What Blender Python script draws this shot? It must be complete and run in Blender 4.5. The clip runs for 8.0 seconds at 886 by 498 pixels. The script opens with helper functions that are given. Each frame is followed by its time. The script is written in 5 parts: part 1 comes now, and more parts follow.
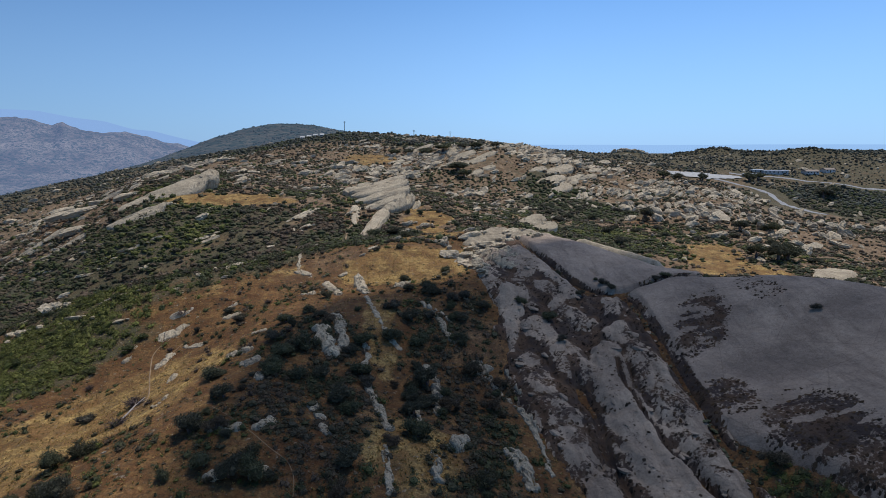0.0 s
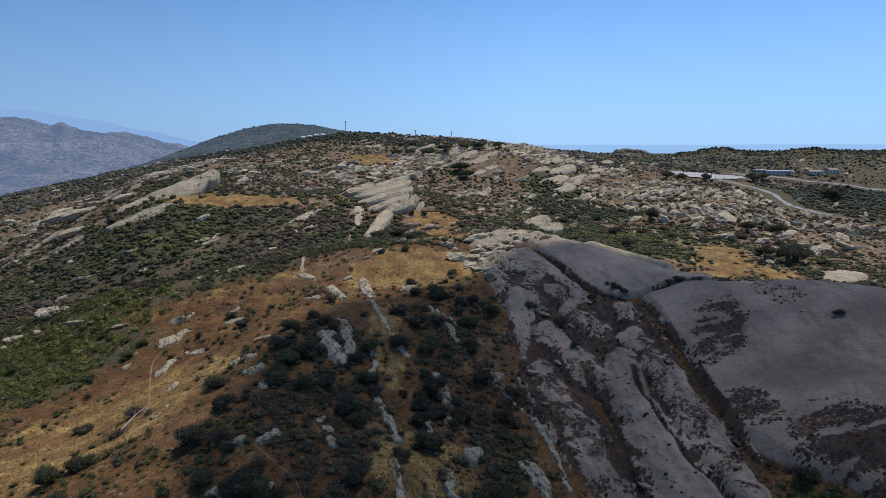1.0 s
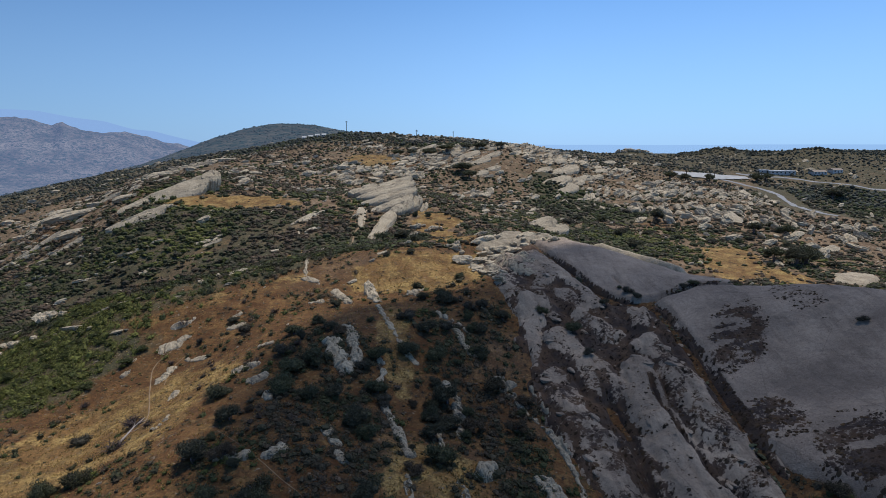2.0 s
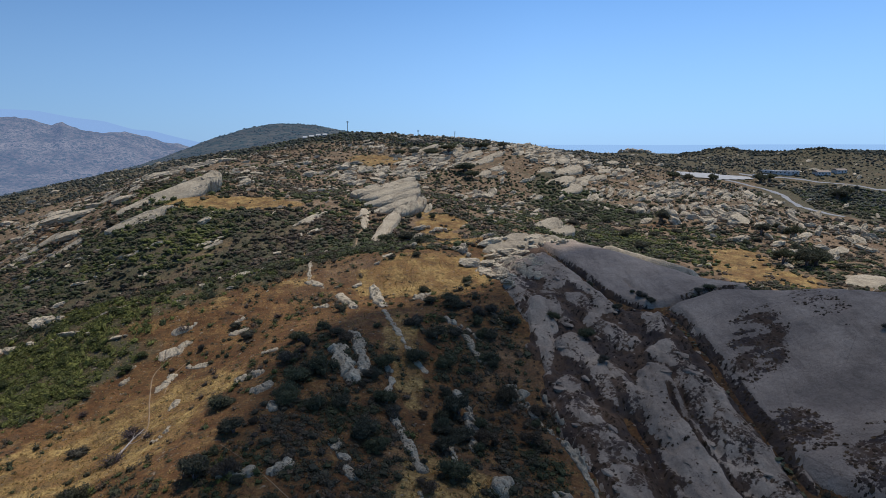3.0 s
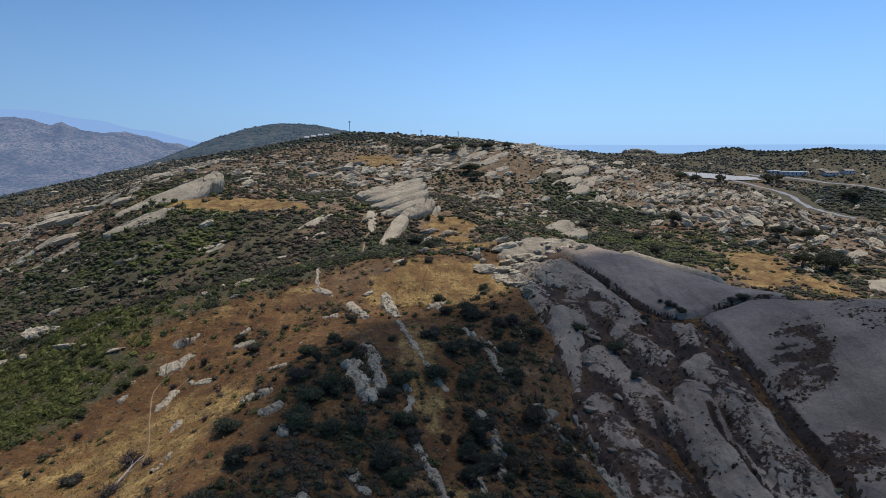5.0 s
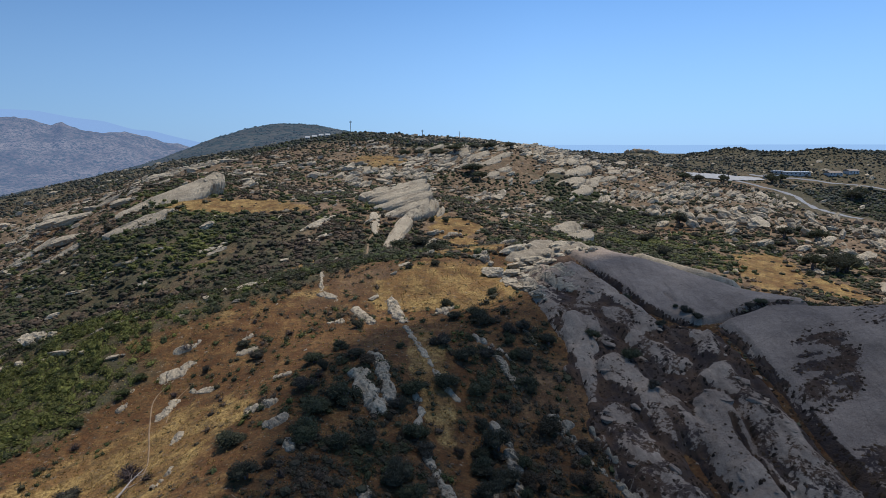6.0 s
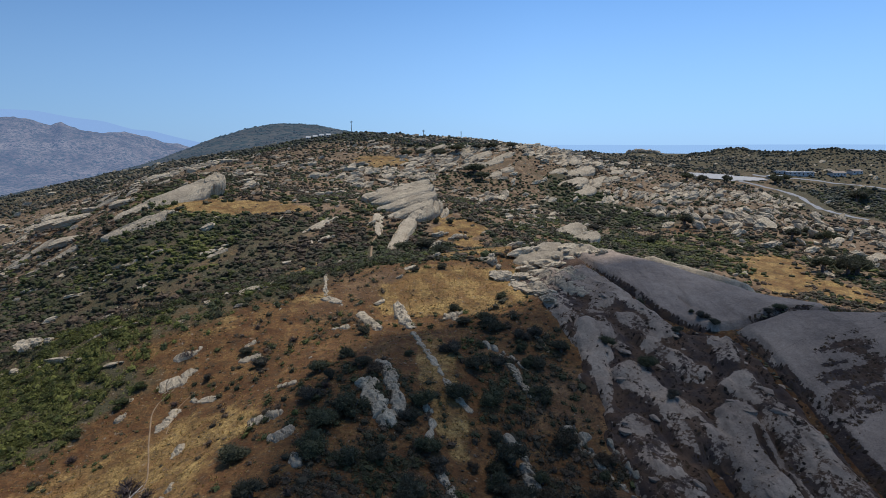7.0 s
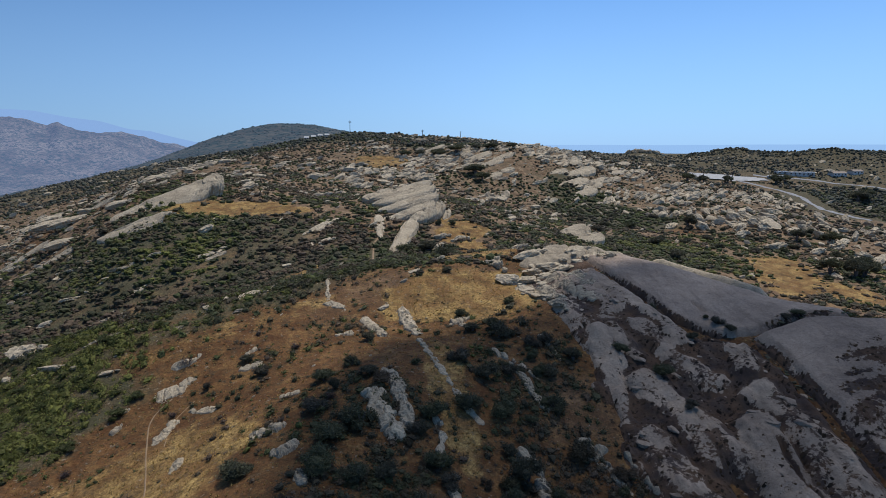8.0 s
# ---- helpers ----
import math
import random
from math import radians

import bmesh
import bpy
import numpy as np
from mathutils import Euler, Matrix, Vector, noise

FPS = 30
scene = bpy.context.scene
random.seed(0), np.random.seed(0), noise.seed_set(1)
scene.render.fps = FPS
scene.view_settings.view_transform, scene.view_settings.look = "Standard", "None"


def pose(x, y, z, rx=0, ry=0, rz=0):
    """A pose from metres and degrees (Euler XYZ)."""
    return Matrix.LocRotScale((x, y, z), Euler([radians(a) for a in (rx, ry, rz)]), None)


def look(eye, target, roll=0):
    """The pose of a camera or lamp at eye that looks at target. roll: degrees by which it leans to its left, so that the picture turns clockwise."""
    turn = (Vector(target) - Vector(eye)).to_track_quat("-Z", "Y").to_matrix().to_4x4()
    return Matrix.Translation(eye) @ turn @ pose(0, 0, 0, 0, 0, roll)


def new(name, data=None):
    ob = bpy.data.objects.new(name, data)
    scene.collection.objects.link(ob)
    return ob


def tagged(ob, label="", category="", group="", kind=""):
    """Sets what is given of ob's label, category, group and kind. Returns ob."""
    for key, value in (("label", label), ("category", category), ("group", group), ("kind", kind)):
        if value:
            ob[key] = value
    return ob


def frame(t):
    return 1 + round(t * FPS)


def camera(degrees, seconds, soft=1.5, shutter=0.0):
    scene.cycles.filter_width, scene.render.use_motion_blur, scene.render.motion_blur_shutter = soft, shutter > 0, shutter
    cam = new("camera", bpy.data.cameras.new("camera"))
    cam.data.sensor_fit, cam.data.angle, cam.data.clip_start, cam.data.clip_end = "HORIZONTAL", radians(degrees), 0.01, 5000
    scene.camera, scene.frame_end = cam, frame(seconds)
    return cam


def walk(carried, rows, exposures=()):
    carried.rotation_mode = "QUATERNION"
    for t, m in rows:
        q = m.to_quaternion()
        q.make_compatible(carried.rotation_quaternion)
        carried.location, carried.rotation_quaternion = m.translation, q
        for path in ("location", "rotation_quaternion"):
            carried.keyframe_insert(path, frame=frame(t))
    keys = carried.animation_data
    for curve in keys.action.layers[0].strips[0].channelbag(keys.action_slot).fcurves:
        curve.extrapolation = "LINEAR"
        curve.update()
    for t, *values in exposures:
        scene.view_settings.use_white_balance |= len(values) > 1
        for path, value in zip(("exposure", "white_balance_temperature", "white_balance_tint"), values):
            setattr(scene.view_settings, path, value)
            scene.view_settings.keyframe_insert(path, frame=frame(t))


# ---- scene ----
cam = camera(73.0, 8.0, soft=0.5)
# a drone in level flight: a straight line, ahead and to its left, at about 4 m/s, with a slight turn at the end
FLIGHT = [(0.0, 0.0), (1.5, 0.0), (3.0, 0.0), (4.5, 0.01), (6.0, 0.0), (7.0, -0.03), (7.5, -0.05), (8.0, -0.26)]
walk(cam, [(t, pose(-1.722 * t, 3.611 * t, 60 + 0.082 * t, 90 - 9.87, 0, yaw)) for t, yaw in FLIGHT])

# ---- light: a clear summer noon, the sun high ahead of the camera ----
SUN_EL, SUN_AZ = radians(67), radians(35)  # azimuth clockwise from straight ahead
SUN_DIR = Vector((math.sin(SUN_AZ) * math.cos(SUN_EL), math.cos(SUN_AZ) * math.cos(SUN_EL), math.sin(SUN_EL)))
world = bpy.data.worlds.new("sky")
scene.world = world
world.use_nodes = True
wn, wl = world.node_tree.nodes, world.node_tree.links
sky = wn.new("ShaderNodeTexSky")
sky.sky_type, sky.sun_disc = "NISHITA", False
sky.sun_elevation, sky.sun_rotation = SUN_EL, SUN_AZ
sky.altitude, sky.air_density, sky.dust_density, sky.ozone_density = 1500, 0.7, 0.1, 5.0
tint = wn.new("ShaderNodeMix")
tint.data_type, tint.blend_type = "RGBA", "MULTIPLY"
tint.inputs[0].default_value = 1.0
tint.inputs[7].default_value = (0.74, 1.08, 1.24, 1)  # a sea-clean, blue summer sky
wl.new(sky.outputs[0], tint.inputs[6])
# summer haze: the sky pales and dulls towards the horizon
way, rise, veil = wn.new("ShaderNodeTexCoord"), wn.new("ShaderNodeSeparateXYZ"), wn.new("ShaderNodeMapRange")
wl.new(way.outputs["Generated"], rise.inputs[0])
wl.new(rise.outputs[2], veil.inputs[0])
for i, v in enumerate((0.0, 0.30, 0.92, 0.0)):
    veil.inputs[i + 1].default_value = v
haze = wn.new("ShaderNodeMix")
haze.data_type = "RGBA"
wl.new(veil.outputs[0], haze.inputs[0])
wl.new(tint.outputs[2], haze.inputs[6])
haze.inputs[7].default_value = (2.5, 4.1, 6.6, 1)
# deeper blue away from the sun's side
side, dim = wn.new("ShaderNodeMapRange"), wn.new("ShaderNodeMix")
wl.new(rise.outputs[0], side.inputs[0])
for i, v in enumerate((-0.85, 0.15, 0.62, 1.0)):
    side.inputs[i + 1].default_value = v
dim.data_type, dim.blend_type = "RGBA", "MULTIPLY"
dim.inputs[0].default_value = 1.0
wl.new(haze.outputs[2], dim.inputs[6])
wl.new(side.outputs[0], dim.inputs[7])
wl.new(dim.outputs[2], wn["Background"].inputs[0])
wn["Background"].inputs[1].default_value = 0.15
sun = new("sun", bpy.data.lights.new("sun", "SUN"))
sun.data.energy, sun.data.angle, sun.data.color = 3.65, radians(0.53), (1.0, 0.955, 0.89)
sun.matrix_world = look(SUN_DIR * 900, (0, 0, 0))
scene.view_settings.exposure = -0.1


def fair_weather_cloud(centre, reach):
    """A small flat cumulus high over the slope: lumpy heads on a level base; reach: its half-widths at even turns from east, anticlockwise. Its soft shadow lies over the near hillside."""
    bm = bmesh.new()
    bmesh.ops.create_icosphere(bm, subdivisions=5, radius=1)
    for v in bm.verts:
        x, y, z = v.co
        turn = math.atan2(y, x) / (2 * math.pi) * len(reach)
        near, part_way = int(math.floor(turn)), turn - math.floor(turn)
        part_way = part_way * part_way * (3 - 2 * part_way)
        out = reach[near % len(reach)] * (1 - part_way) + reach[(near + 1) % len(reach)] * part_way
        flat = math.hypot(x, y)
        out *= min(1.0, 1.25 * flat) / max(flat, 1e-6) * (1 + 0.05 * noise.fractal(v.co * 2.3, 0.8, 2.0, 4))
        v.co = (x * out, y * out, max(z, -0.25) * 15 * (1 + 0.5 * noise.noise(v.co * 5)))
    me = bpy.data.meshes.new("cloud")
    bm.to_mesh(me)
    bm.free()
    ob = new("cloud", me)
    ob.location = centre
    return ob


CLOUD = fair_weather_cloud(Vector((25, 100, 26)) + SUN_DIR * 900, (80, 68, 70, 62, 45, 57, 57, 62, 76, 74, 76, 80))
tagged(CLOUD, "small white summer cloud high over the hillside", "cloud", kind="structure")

# ---- the lie of the land: heights on three nested nets, far range, spurs and the near knoll (first x, first y, mesh width) ----
RANGE_NET = (-1000, -300, 210)
RANGE = [
    [-63.4, -38.3, -15.8, -2.8, -2.3, -6.6, 0.8, 2.9, -5.4, -18.4],
    [-69.9, -52.5, -36.9, -26.2, -10, -30.1, 7.3, 0.6, -10.8, -19.4],
    [-73.6, -62.2, -59.1, -56.7, 13.6, 42, 13.4, -11.9, -15.1, -15.8],
    [-71.2, -58.7, -50, -37.8, 18.2, 39.2, -1.2, -9.2, -5.1, -5.6],
    [-69.4, -50.2, -18.2, 8.9, 55.4, 60.3, 8.9, 9.9, 20.5, 10.4],
    [-84.2, -58.9, -6.6, 33.9, 81.2, 80.2, 45.7, 57.2, 51.2, 24.6],
    [-112.4, -65.9, 9.2, 54.4, 50.1, 23.9, 38.8, 53.2, 42.8, 23.4],
    [-117.3, -46.2, 45.2, 114.1, 88.8, 21.6, 16.6, 17.9, 14.2, 11.8],
    [-91.6, -23, 54.3, 117.3, 91.6, 19.5, -5.2, -11.4, -8, 1.8],
    [-49.4, 5.1, 45.5, 53.4, 25.3, -16.8, -33.4, -33.1, -22.7, -5.7],
]
SPURS_NET = (-290, 150, 55)
SPURS = [
    [-2.7, -0.9, -1.3, -2.9, -0.3, 0.1, -0.2, -1.6, -1.3, -0.7, -0.3],
    [-0.8, -7.4, -13.4, 1, 4.5, -3, -9.5, -17.9, -16, -15.4, -4.3],
    [-0.3, 0.1, 10.6, 29.9, 8.8, 11.4, -7.6, -12.3, -8.5, -10.4, -3.9],
    [-0.5, 6.6, 26.8, 31.6, 1.4, 9.3, -12.4, -11.6, -3.5, -1.4, -0.4],
    [-0.2, 2.7, 18.2, 19, 3.1, -6.8, -15.8, -12, -2.5, 2.1, 0.4],
    [0.7, 5.1, 12.4, 12.3, 1.7, -9.9, -15.8, -18.8, -7.9, 0.9, 1.2],
    [0.1, 12.7, 12.8, 8.5, -3.9, -8.4, -1.3, -9.6, -5.9, -0.6, 1.2],
    [-2.8, 5.4, 9.2, 7.6, -7.2, -11.1, 11.3, 12.2, -1.2, -3.4, -0.6],
    [-0.5, -0.7, 0, 0.1, -0.9, -2.4, 0.8, 2.7, -0.4, -1.3, -0.8],
]
KNOLL_NET = (-128, 50, 23)
KNOLL = [
    [-0.1, 1.4, 0.5, 5.3, 9, 2.5, 2.6, -7.3, -4.1, -0.7, 3.4],
    [-0, -1.7, -1.5, 3.1, 9.5, 8.4, 0.3, -8.8, 9.4, 13.4, 1.1],
    [0.4, -3.6, 3.7, -6, 9.8, -0.4, -4.1, -0.9, -3, 15.1, 10.3],
    [0.2, 0.8, 0.8, -3.1, 4.3, 9.6, -2.6, 0.7, 9.7, 18.7, 0.2],
    [-1.9, 5.8, 12, 8.5, 1.3, -1.7, 8.4, 1.2, 9.3, -5.9, -2.9],
    [-1.1, -8.9, 1.3, 5.4, 8, 8.6, -1.4, 12.6, 6.6, -13.7, -1.2],
    [-1.2, -7.2, -6.3, -3.6, 1.3, 5.9, 12.6, 11.9, -10.6, -13, -0.8],
    [-0.8, 3, -1.2, -2.4, -1.5, -4.5, 2.9, -0.3, -5.4, -6.3, -0.6],
    [1.7, 2.4, 0.2, -0.4, -1, -2.8, -0.7, 0.9, 0.7, 0.6, 0.2],
]


def lattice(ix, iy, seed):
    """Repeatable random numbers on whole-numbered places."""
    n = (ix * 374761393 + iy * 668265263 + seed * 974634533) & 0x7FFFFFFF
    n = ((n ^ (n >> 13)) * 1274126177) & 0x7FFFFFFF
    n = ((n ^ (n >> 16)) * 668265263) & 0x7FFFFFFF
    return ((n ^ (n >> 15)) & 0xFFFF) / 65535.0


def ripple(x, y, scale, seed=0, octaves=3):
    """Smooth random relief between about -1 and 1."""
    total, size, weight = 0.0, 1.0, 0.0
    for o in range(octaves):
        u, v = x / scale * 2 ** o + 17.3 * o, y / scale * 2 ** o - 9.1 * o
        iu, iv = np.floor(u).astype(np.int64), np.floor(v).astype(np.int64)
        fu, fv = u - iu, v - iv
        fu, fv = fu * fu * (3 - 2 * fu), fv * fv * (3 - 2 * fv)
        a, b = lattice(iu, iv, seed + o), lattice(iu + 1, iv, seed + o)
        c, d = lattice(iu, iv + 1, seed + o), lattice(iu + 1, iv + 1, seed + o)
        total = total + size * ((a + (b - a) * fu) * (1 - fv) + (c + (d - c) * fu) * fv - 0.5) * 2
        weight += size
        size *= 0.5
    return total / weight


def smooth(a, b, v):
    k = np.clip((v - a) / (b - a), 0, 1)
    return k * k * (3 - 2 * k)


MOUNDS = [(-345, 1235, 110, 3), (-120, 1160, 110, -16), (-115, 705, 36, 5), (-145, 655, 40, 4), (-60, 715, 60, 2), (244, 792, 26, 6), (150, 690, 50, -5), (372, 833, 38, 7), (455, 760, 38, 8), (418, 800, 22, -10), (293, 800, 26, -9), (560, 770, 90, 3)]


def bump(u):
    u = np.abs(u)
    return np.where(u < 1, 2 / 3 - u * u + u ** 3 / 2, np.where(u < 2, (2 - u) ** 3 / 6, 0))


def relief(x, y, net, table):
    """A smooth surface through a coarse net of heights."""
    x0, y0, width = net
    z = np.zeros(x.shape)
    for j, row in enumerate(table):
        across = bump((y - y0) / width - j)
        for i, h in enumerate(row):
            if h:
                z = z + h * across * bump((x - x0) / width - i)
    return z


def land(x, y):
    """The height of the bare ground."""
    x, y = np.broadcast_arrays(np.asarray(x, float), np.asarray(y, float))
    z = relief(x, y, RANGE_NET, RANGE) + relief(x, y, SPURS_NET, SPURS) + relief(x, y, KNOLL_NET, KNOLL)
    for mx, my, r, h in MOUNDS:
        z = z + h * np.exp(-((x - mx) ** 2 + (y - my) ** 2) / r ** 2)
    r = np.hypot(x, y)
    z = z - 75 * smooth(900, 1900, r) * smooth(-0.25, -0.5, x / (r + 1))
    rough = np.clip(r / 300, 0.3, 2.0) * (1 - 0.9 * np.exp(-((x - 262) / 55) ** 2 - ((y - 610) / 34) ** 2))
    return z + rough * (1.1 * ripple(x, y, 34, 3) + 0.45 * ripple(x, y, 9, 5))


# ---- materials ----
def material(name):
    m = bpy.data.materials.new(name)
    m.use_nodes = True
    return m, m.node_tree.nodes, m.node_tree.links, m.node_tree.nodes["Principled BSDF"]


class Nodes:
    """Short words for the nodes of one material."""

    def __init__(self, name, rough=0.9, spec=0.25):
        self.m, self.n, self.l, self.p = material(name)
        self.p.inputs["Roughness"].default_value = rough
        self.p.inputs["Specular IOR Level"].default_value = spec
        self.where = self.n.new("ShaderNodeNewGeometry").outputs["Position"]

    def put(self, socket, value):
        if isinstance(value, bpy.types.NodeSocket):
            self.l.new(value, socket)
        else:
            socket.default_value = value

    def stretch(self, sx, sy, sz, turn=(0, 0, 0)):
        k = self.n.new("ShaderNodeMapping")
        self.l.new(self.where, k.inputs[0])
        k.inputs["Rotation"].default_value = [radians(a) for a in turn]
        k.inputs["Scale"].default_value = (sx, sy, sz)
        return k.outputs[0]

    def noise(self, scale, detail=4.0, where=None, rough=0.6):
        k = self.n.new("ShaderNodeTexNoise")
        self.l.new(where or self.where, k.inputs["Vector"])
        k.inputs["Scale"].default_value, k.inputs["Detail"].default_value, k.inputs["Roughness"].default_value = scale, detail, rough
        return k.outputs["Fac"]

    def cells(self, scale, where=None, edge=True):
        k = self.n.new("ShaderNodeTexVoronoi")
        self.l.new(where or self.where, k.inputs["Vector"])
        k.feature = "DISTANCE_TO_EDGE" if edge else "F1"
        k.inputs["Scale"].default_value = scale
        return k.outputs["Distance"]

    def fade(self, value, lo, hi, to_lo=0.0, to_hi=1.0):
        k = self.n.new("ShaderNodeMapRange")
        self.l.new(value, k.inputs[0])
        for i, v in enumerate((lo, hi, to_lo, to_hi)):
            k.inputs[i + 1].default_value = v
        return k.outputs[0]

    def mix(self, fac, a, b, kind="MIX"):
        k = self.n.new("ShaderNodeMix")
        k.data_type, k.blend_type = "RGBA", kind
        self.put(k.inputs[0], fac)
        self.put(k.inputs[6], a if isinstance(a, bpy.types.NodeSocket) else (*a, 1))
        self.put(k.inputs[7], b if isinstance(b, bpy.types.NodeSocket) else (*b, 1))
        return k.outputs[2]

    def maths(self, op, a, b):
        k = self.n.new("ShaderNodeMath")
        k.operation = op
        self.put(k.inputs[0], a)
        self.put(k.inputs[1], b)
        return k.outputs[0]

    def attribute(self, name):
        k = self.n.new("ShaderNodeAttribute")
        k.attribute_name = name
        return k.outputs["Fac"]

    def island(self):
        return self.n[self.where.node.name].outputs["Random Per Island"]

    def bump(self, height, strength, distance):
        k = self.n.new("ShaderNodeBump")
        k.inputs["Strength"].default_value, k.inputs["Distance"].default_value = strength, distance
        self.l.new(height, k.inputs["Height"])
        self.l.new(k.outputs[0], self.p.inputs["Normal"])

    def done(self, colour):
        self.put(self.p.inputs["Base Color"], colour if isinstance(colour, bpy.types.NodeSocket) else (*colour, 1))
        return self.m


def make_ground():
    k = Nodes("dry_soil_and_grass", 0.95, 0.1)
    big, mid, fine = k.noise(0.035, 5), k.noise(0.22, 5), k.noise(2.3, 6, rough=0.7)
    red = k.mix(k.fade(mid, 0.35, 0.65), (0.100, 0.047, 0.022), (0.190, 0.098, 0.042))
    tan = k.mix(k.fade(mid, 0.35, 0.65), (0.170, 0.118, 0.078), (0.300, 0.212, 0.140))
    soil = k.mix(k.fade(k.maths("ADD", k.attribute("red"), k.fade(big, 0.3, 0.7, -0.3, 0.3)), 0.2, 0.7), tan, red)
    straw = k.mix(k.fade(fine, 0.3, 0.7), (0.27, 0.160, 0.056), (0.50, 0.355, 0.14))
    straw = k.mix(k.fade(mid, 0.42, 0.62), (0.23, 0.13, 0.052), straw)
    lean = k.maths("ADD", k.attribute("grass"), k.fade(mid, 0.3, 0.75, -0.22, 0.22))
    colour = k.mix(k.fade(lean, 0.28, 0.62), soil, straw)
    blades = k.fade(k.noise(0.8, 6, rough=0.7), 0.45, 0.62)
    colour = k.mix(k.maths("MULTIPLY", blades, 0.35), colour, straw)
    damp = k.fade(k.noise(0.13, 6, rough=0.72), 0.50, 0.62, 0.0, 0.55)
    colour = k.mix(damp, colour, (0.078, 0.040, 0.019))
    weeds = k.fade(k.noise(0.55, 7, rough=0.75), 0.52, 0.66)
    colour = k.mix(k.maths("MULTIPLY", weeds, 0.75), colour, (0.075, 0.052, 0.030))
    litter = k.mix(k.fade(fine, 0.35, 0.65), (0.060, 0.050, 0.030), (0.150, 0.122, 0.072))
    litter = k.mix(k.fade(mid, 0.40, 0.58), litter, (0.074, 0.078, 0.048))
    under = k.maths("ADD", k.attribute("scrub"), k.fade(k.noise(0.14, 5), 0.3, 0.7, -0.3, 0.3))
    colour = k.mix(k.fade(under, 0.3, 0.7, 0.0, 0.88), colour, litter)
    pebble = k.fade(k.noise(1.1, 3), 0.64, 0.70)
    colour = k.mix(k.maths("MULTIPLY", pebble, 0.55), colour, (0.36, 0.30, 0.23))
    colour = k.mix(1.0, colour, k.mix(k.fade(fine, 0.25, 0.75), (0.55, 0.54, 0.53), (1.38, 1.34, 1.28)), "MULTIPLY")
    colour = k.mix(k.fade(k.noise(1.3, 6, rough=0.8), 0.52, 0.60, 0.0, 0.5), colour, (0.052, 0.046, 0.030))
    colour = k.mix(k.fade(k.noise(0.33, 6, rough=0.75), 0.54, 0.64, 0.0, 0.4), colour, (0.060, 0.048, 0.030))
    k.bump(k.maths("ADD", fine, k.maths("MULTIPLY", mid, 2.0)), 0.9, 0.25)
    return k.done(colour)


def make_rock(name, dark, light, stain, lone=0.0):
    """Weathered sandstone: pale body, dark rain streaks, joints and pits, crusts of lichen."""
    k = Nodes(name, 0.92, 0.2)
    body = k.mix(k.fade(k.noise(0.16, 6), 0.34, 0.66), dark, light)
    body = k.mix(k.fade(k.noise(1.4, 6, rough=0.7), 0.35, 0.7, 0.0, 0.45), body, [c * 0.62 for c in light])
    streak = k.noise(0.7, 5, k.stretch(1.0, 0.22, 0.35, (0, 0, 25)), 0.65)
    body = k.mix(k.fade(streak, 0.56, 0.72, 0.0, 0.5), body, stain)
    speck = k.noise(5.5, 4, rough=0.75)
    body = k.mix(k.fade(k.noise(2.2, 4, rough=0.7), 0.45, 0.7, 0.0, 0.45), body, stain)
    body = k.mix(k.fade(speck, 0.55, 0.70, 0.0, 0.65), body, [c * 0.6 for c in stain])
    body = k.mix(k.fade(k.noise(9.0, 2), 0.62, 0.7, 0.0, 0.4), body, (0.52, 0.49, 0.42))
    mossy = k.maths("ADD", k.attribute("moss"), k.fade(k.noise(1.5, 6, rough=0.75), 0.3, 0.7, -0.6, 0.6))
    body = k.mix(k.fade(mossy, 0.42, 0.56, 0.0, 0.92), body, k.mix(k.fade(k.noise(0.22, 4), 0.42, 0.58), (0.044, 0.030, 0.027), (0.095, 0.052, 0.028)))
    if lone:
        body = k.mix(1.0, body, k.mix(k.island(), (0.70, 0.69, 0.68), (1.14, 1.12, 1.08)), "MULTIPLY")
    else:
        body = k.mix(1.0, body, k.mix(k.fade(k.noise(0.07, 5), 0.35, 0.65), (0.72, 0.71, 0.71), (1.20, 1.17, 1.13)), "MULTIPLY")
        runs = k.noise(0.5, 6, k.stretch(1.0, 0.12, 0.3, (0, 0, -8)), 0.7)
        body = k.mix(k.fade(runs, 0.52, 0.68, 0.0, 0.5), body, stain)
        wide = k.cells(0.07, k.mix(0.12, k.where, k.n[k.noise(0.4, 5).node.name].outputs["Color"]))
        body = k.mix(k.fade(wide, 0.0, 0.006, 0.3, 0.0), body, [c * 0.5 for c in stain])
    k.bump(k.maths("ADD", k.maths("MULTIPLY", k.noise(0.35, 8, rough=0.65), 2.5), k.maths("MULTIPLY", speck, 0.7)), 0.9, 0.35)
    return k.done(body)


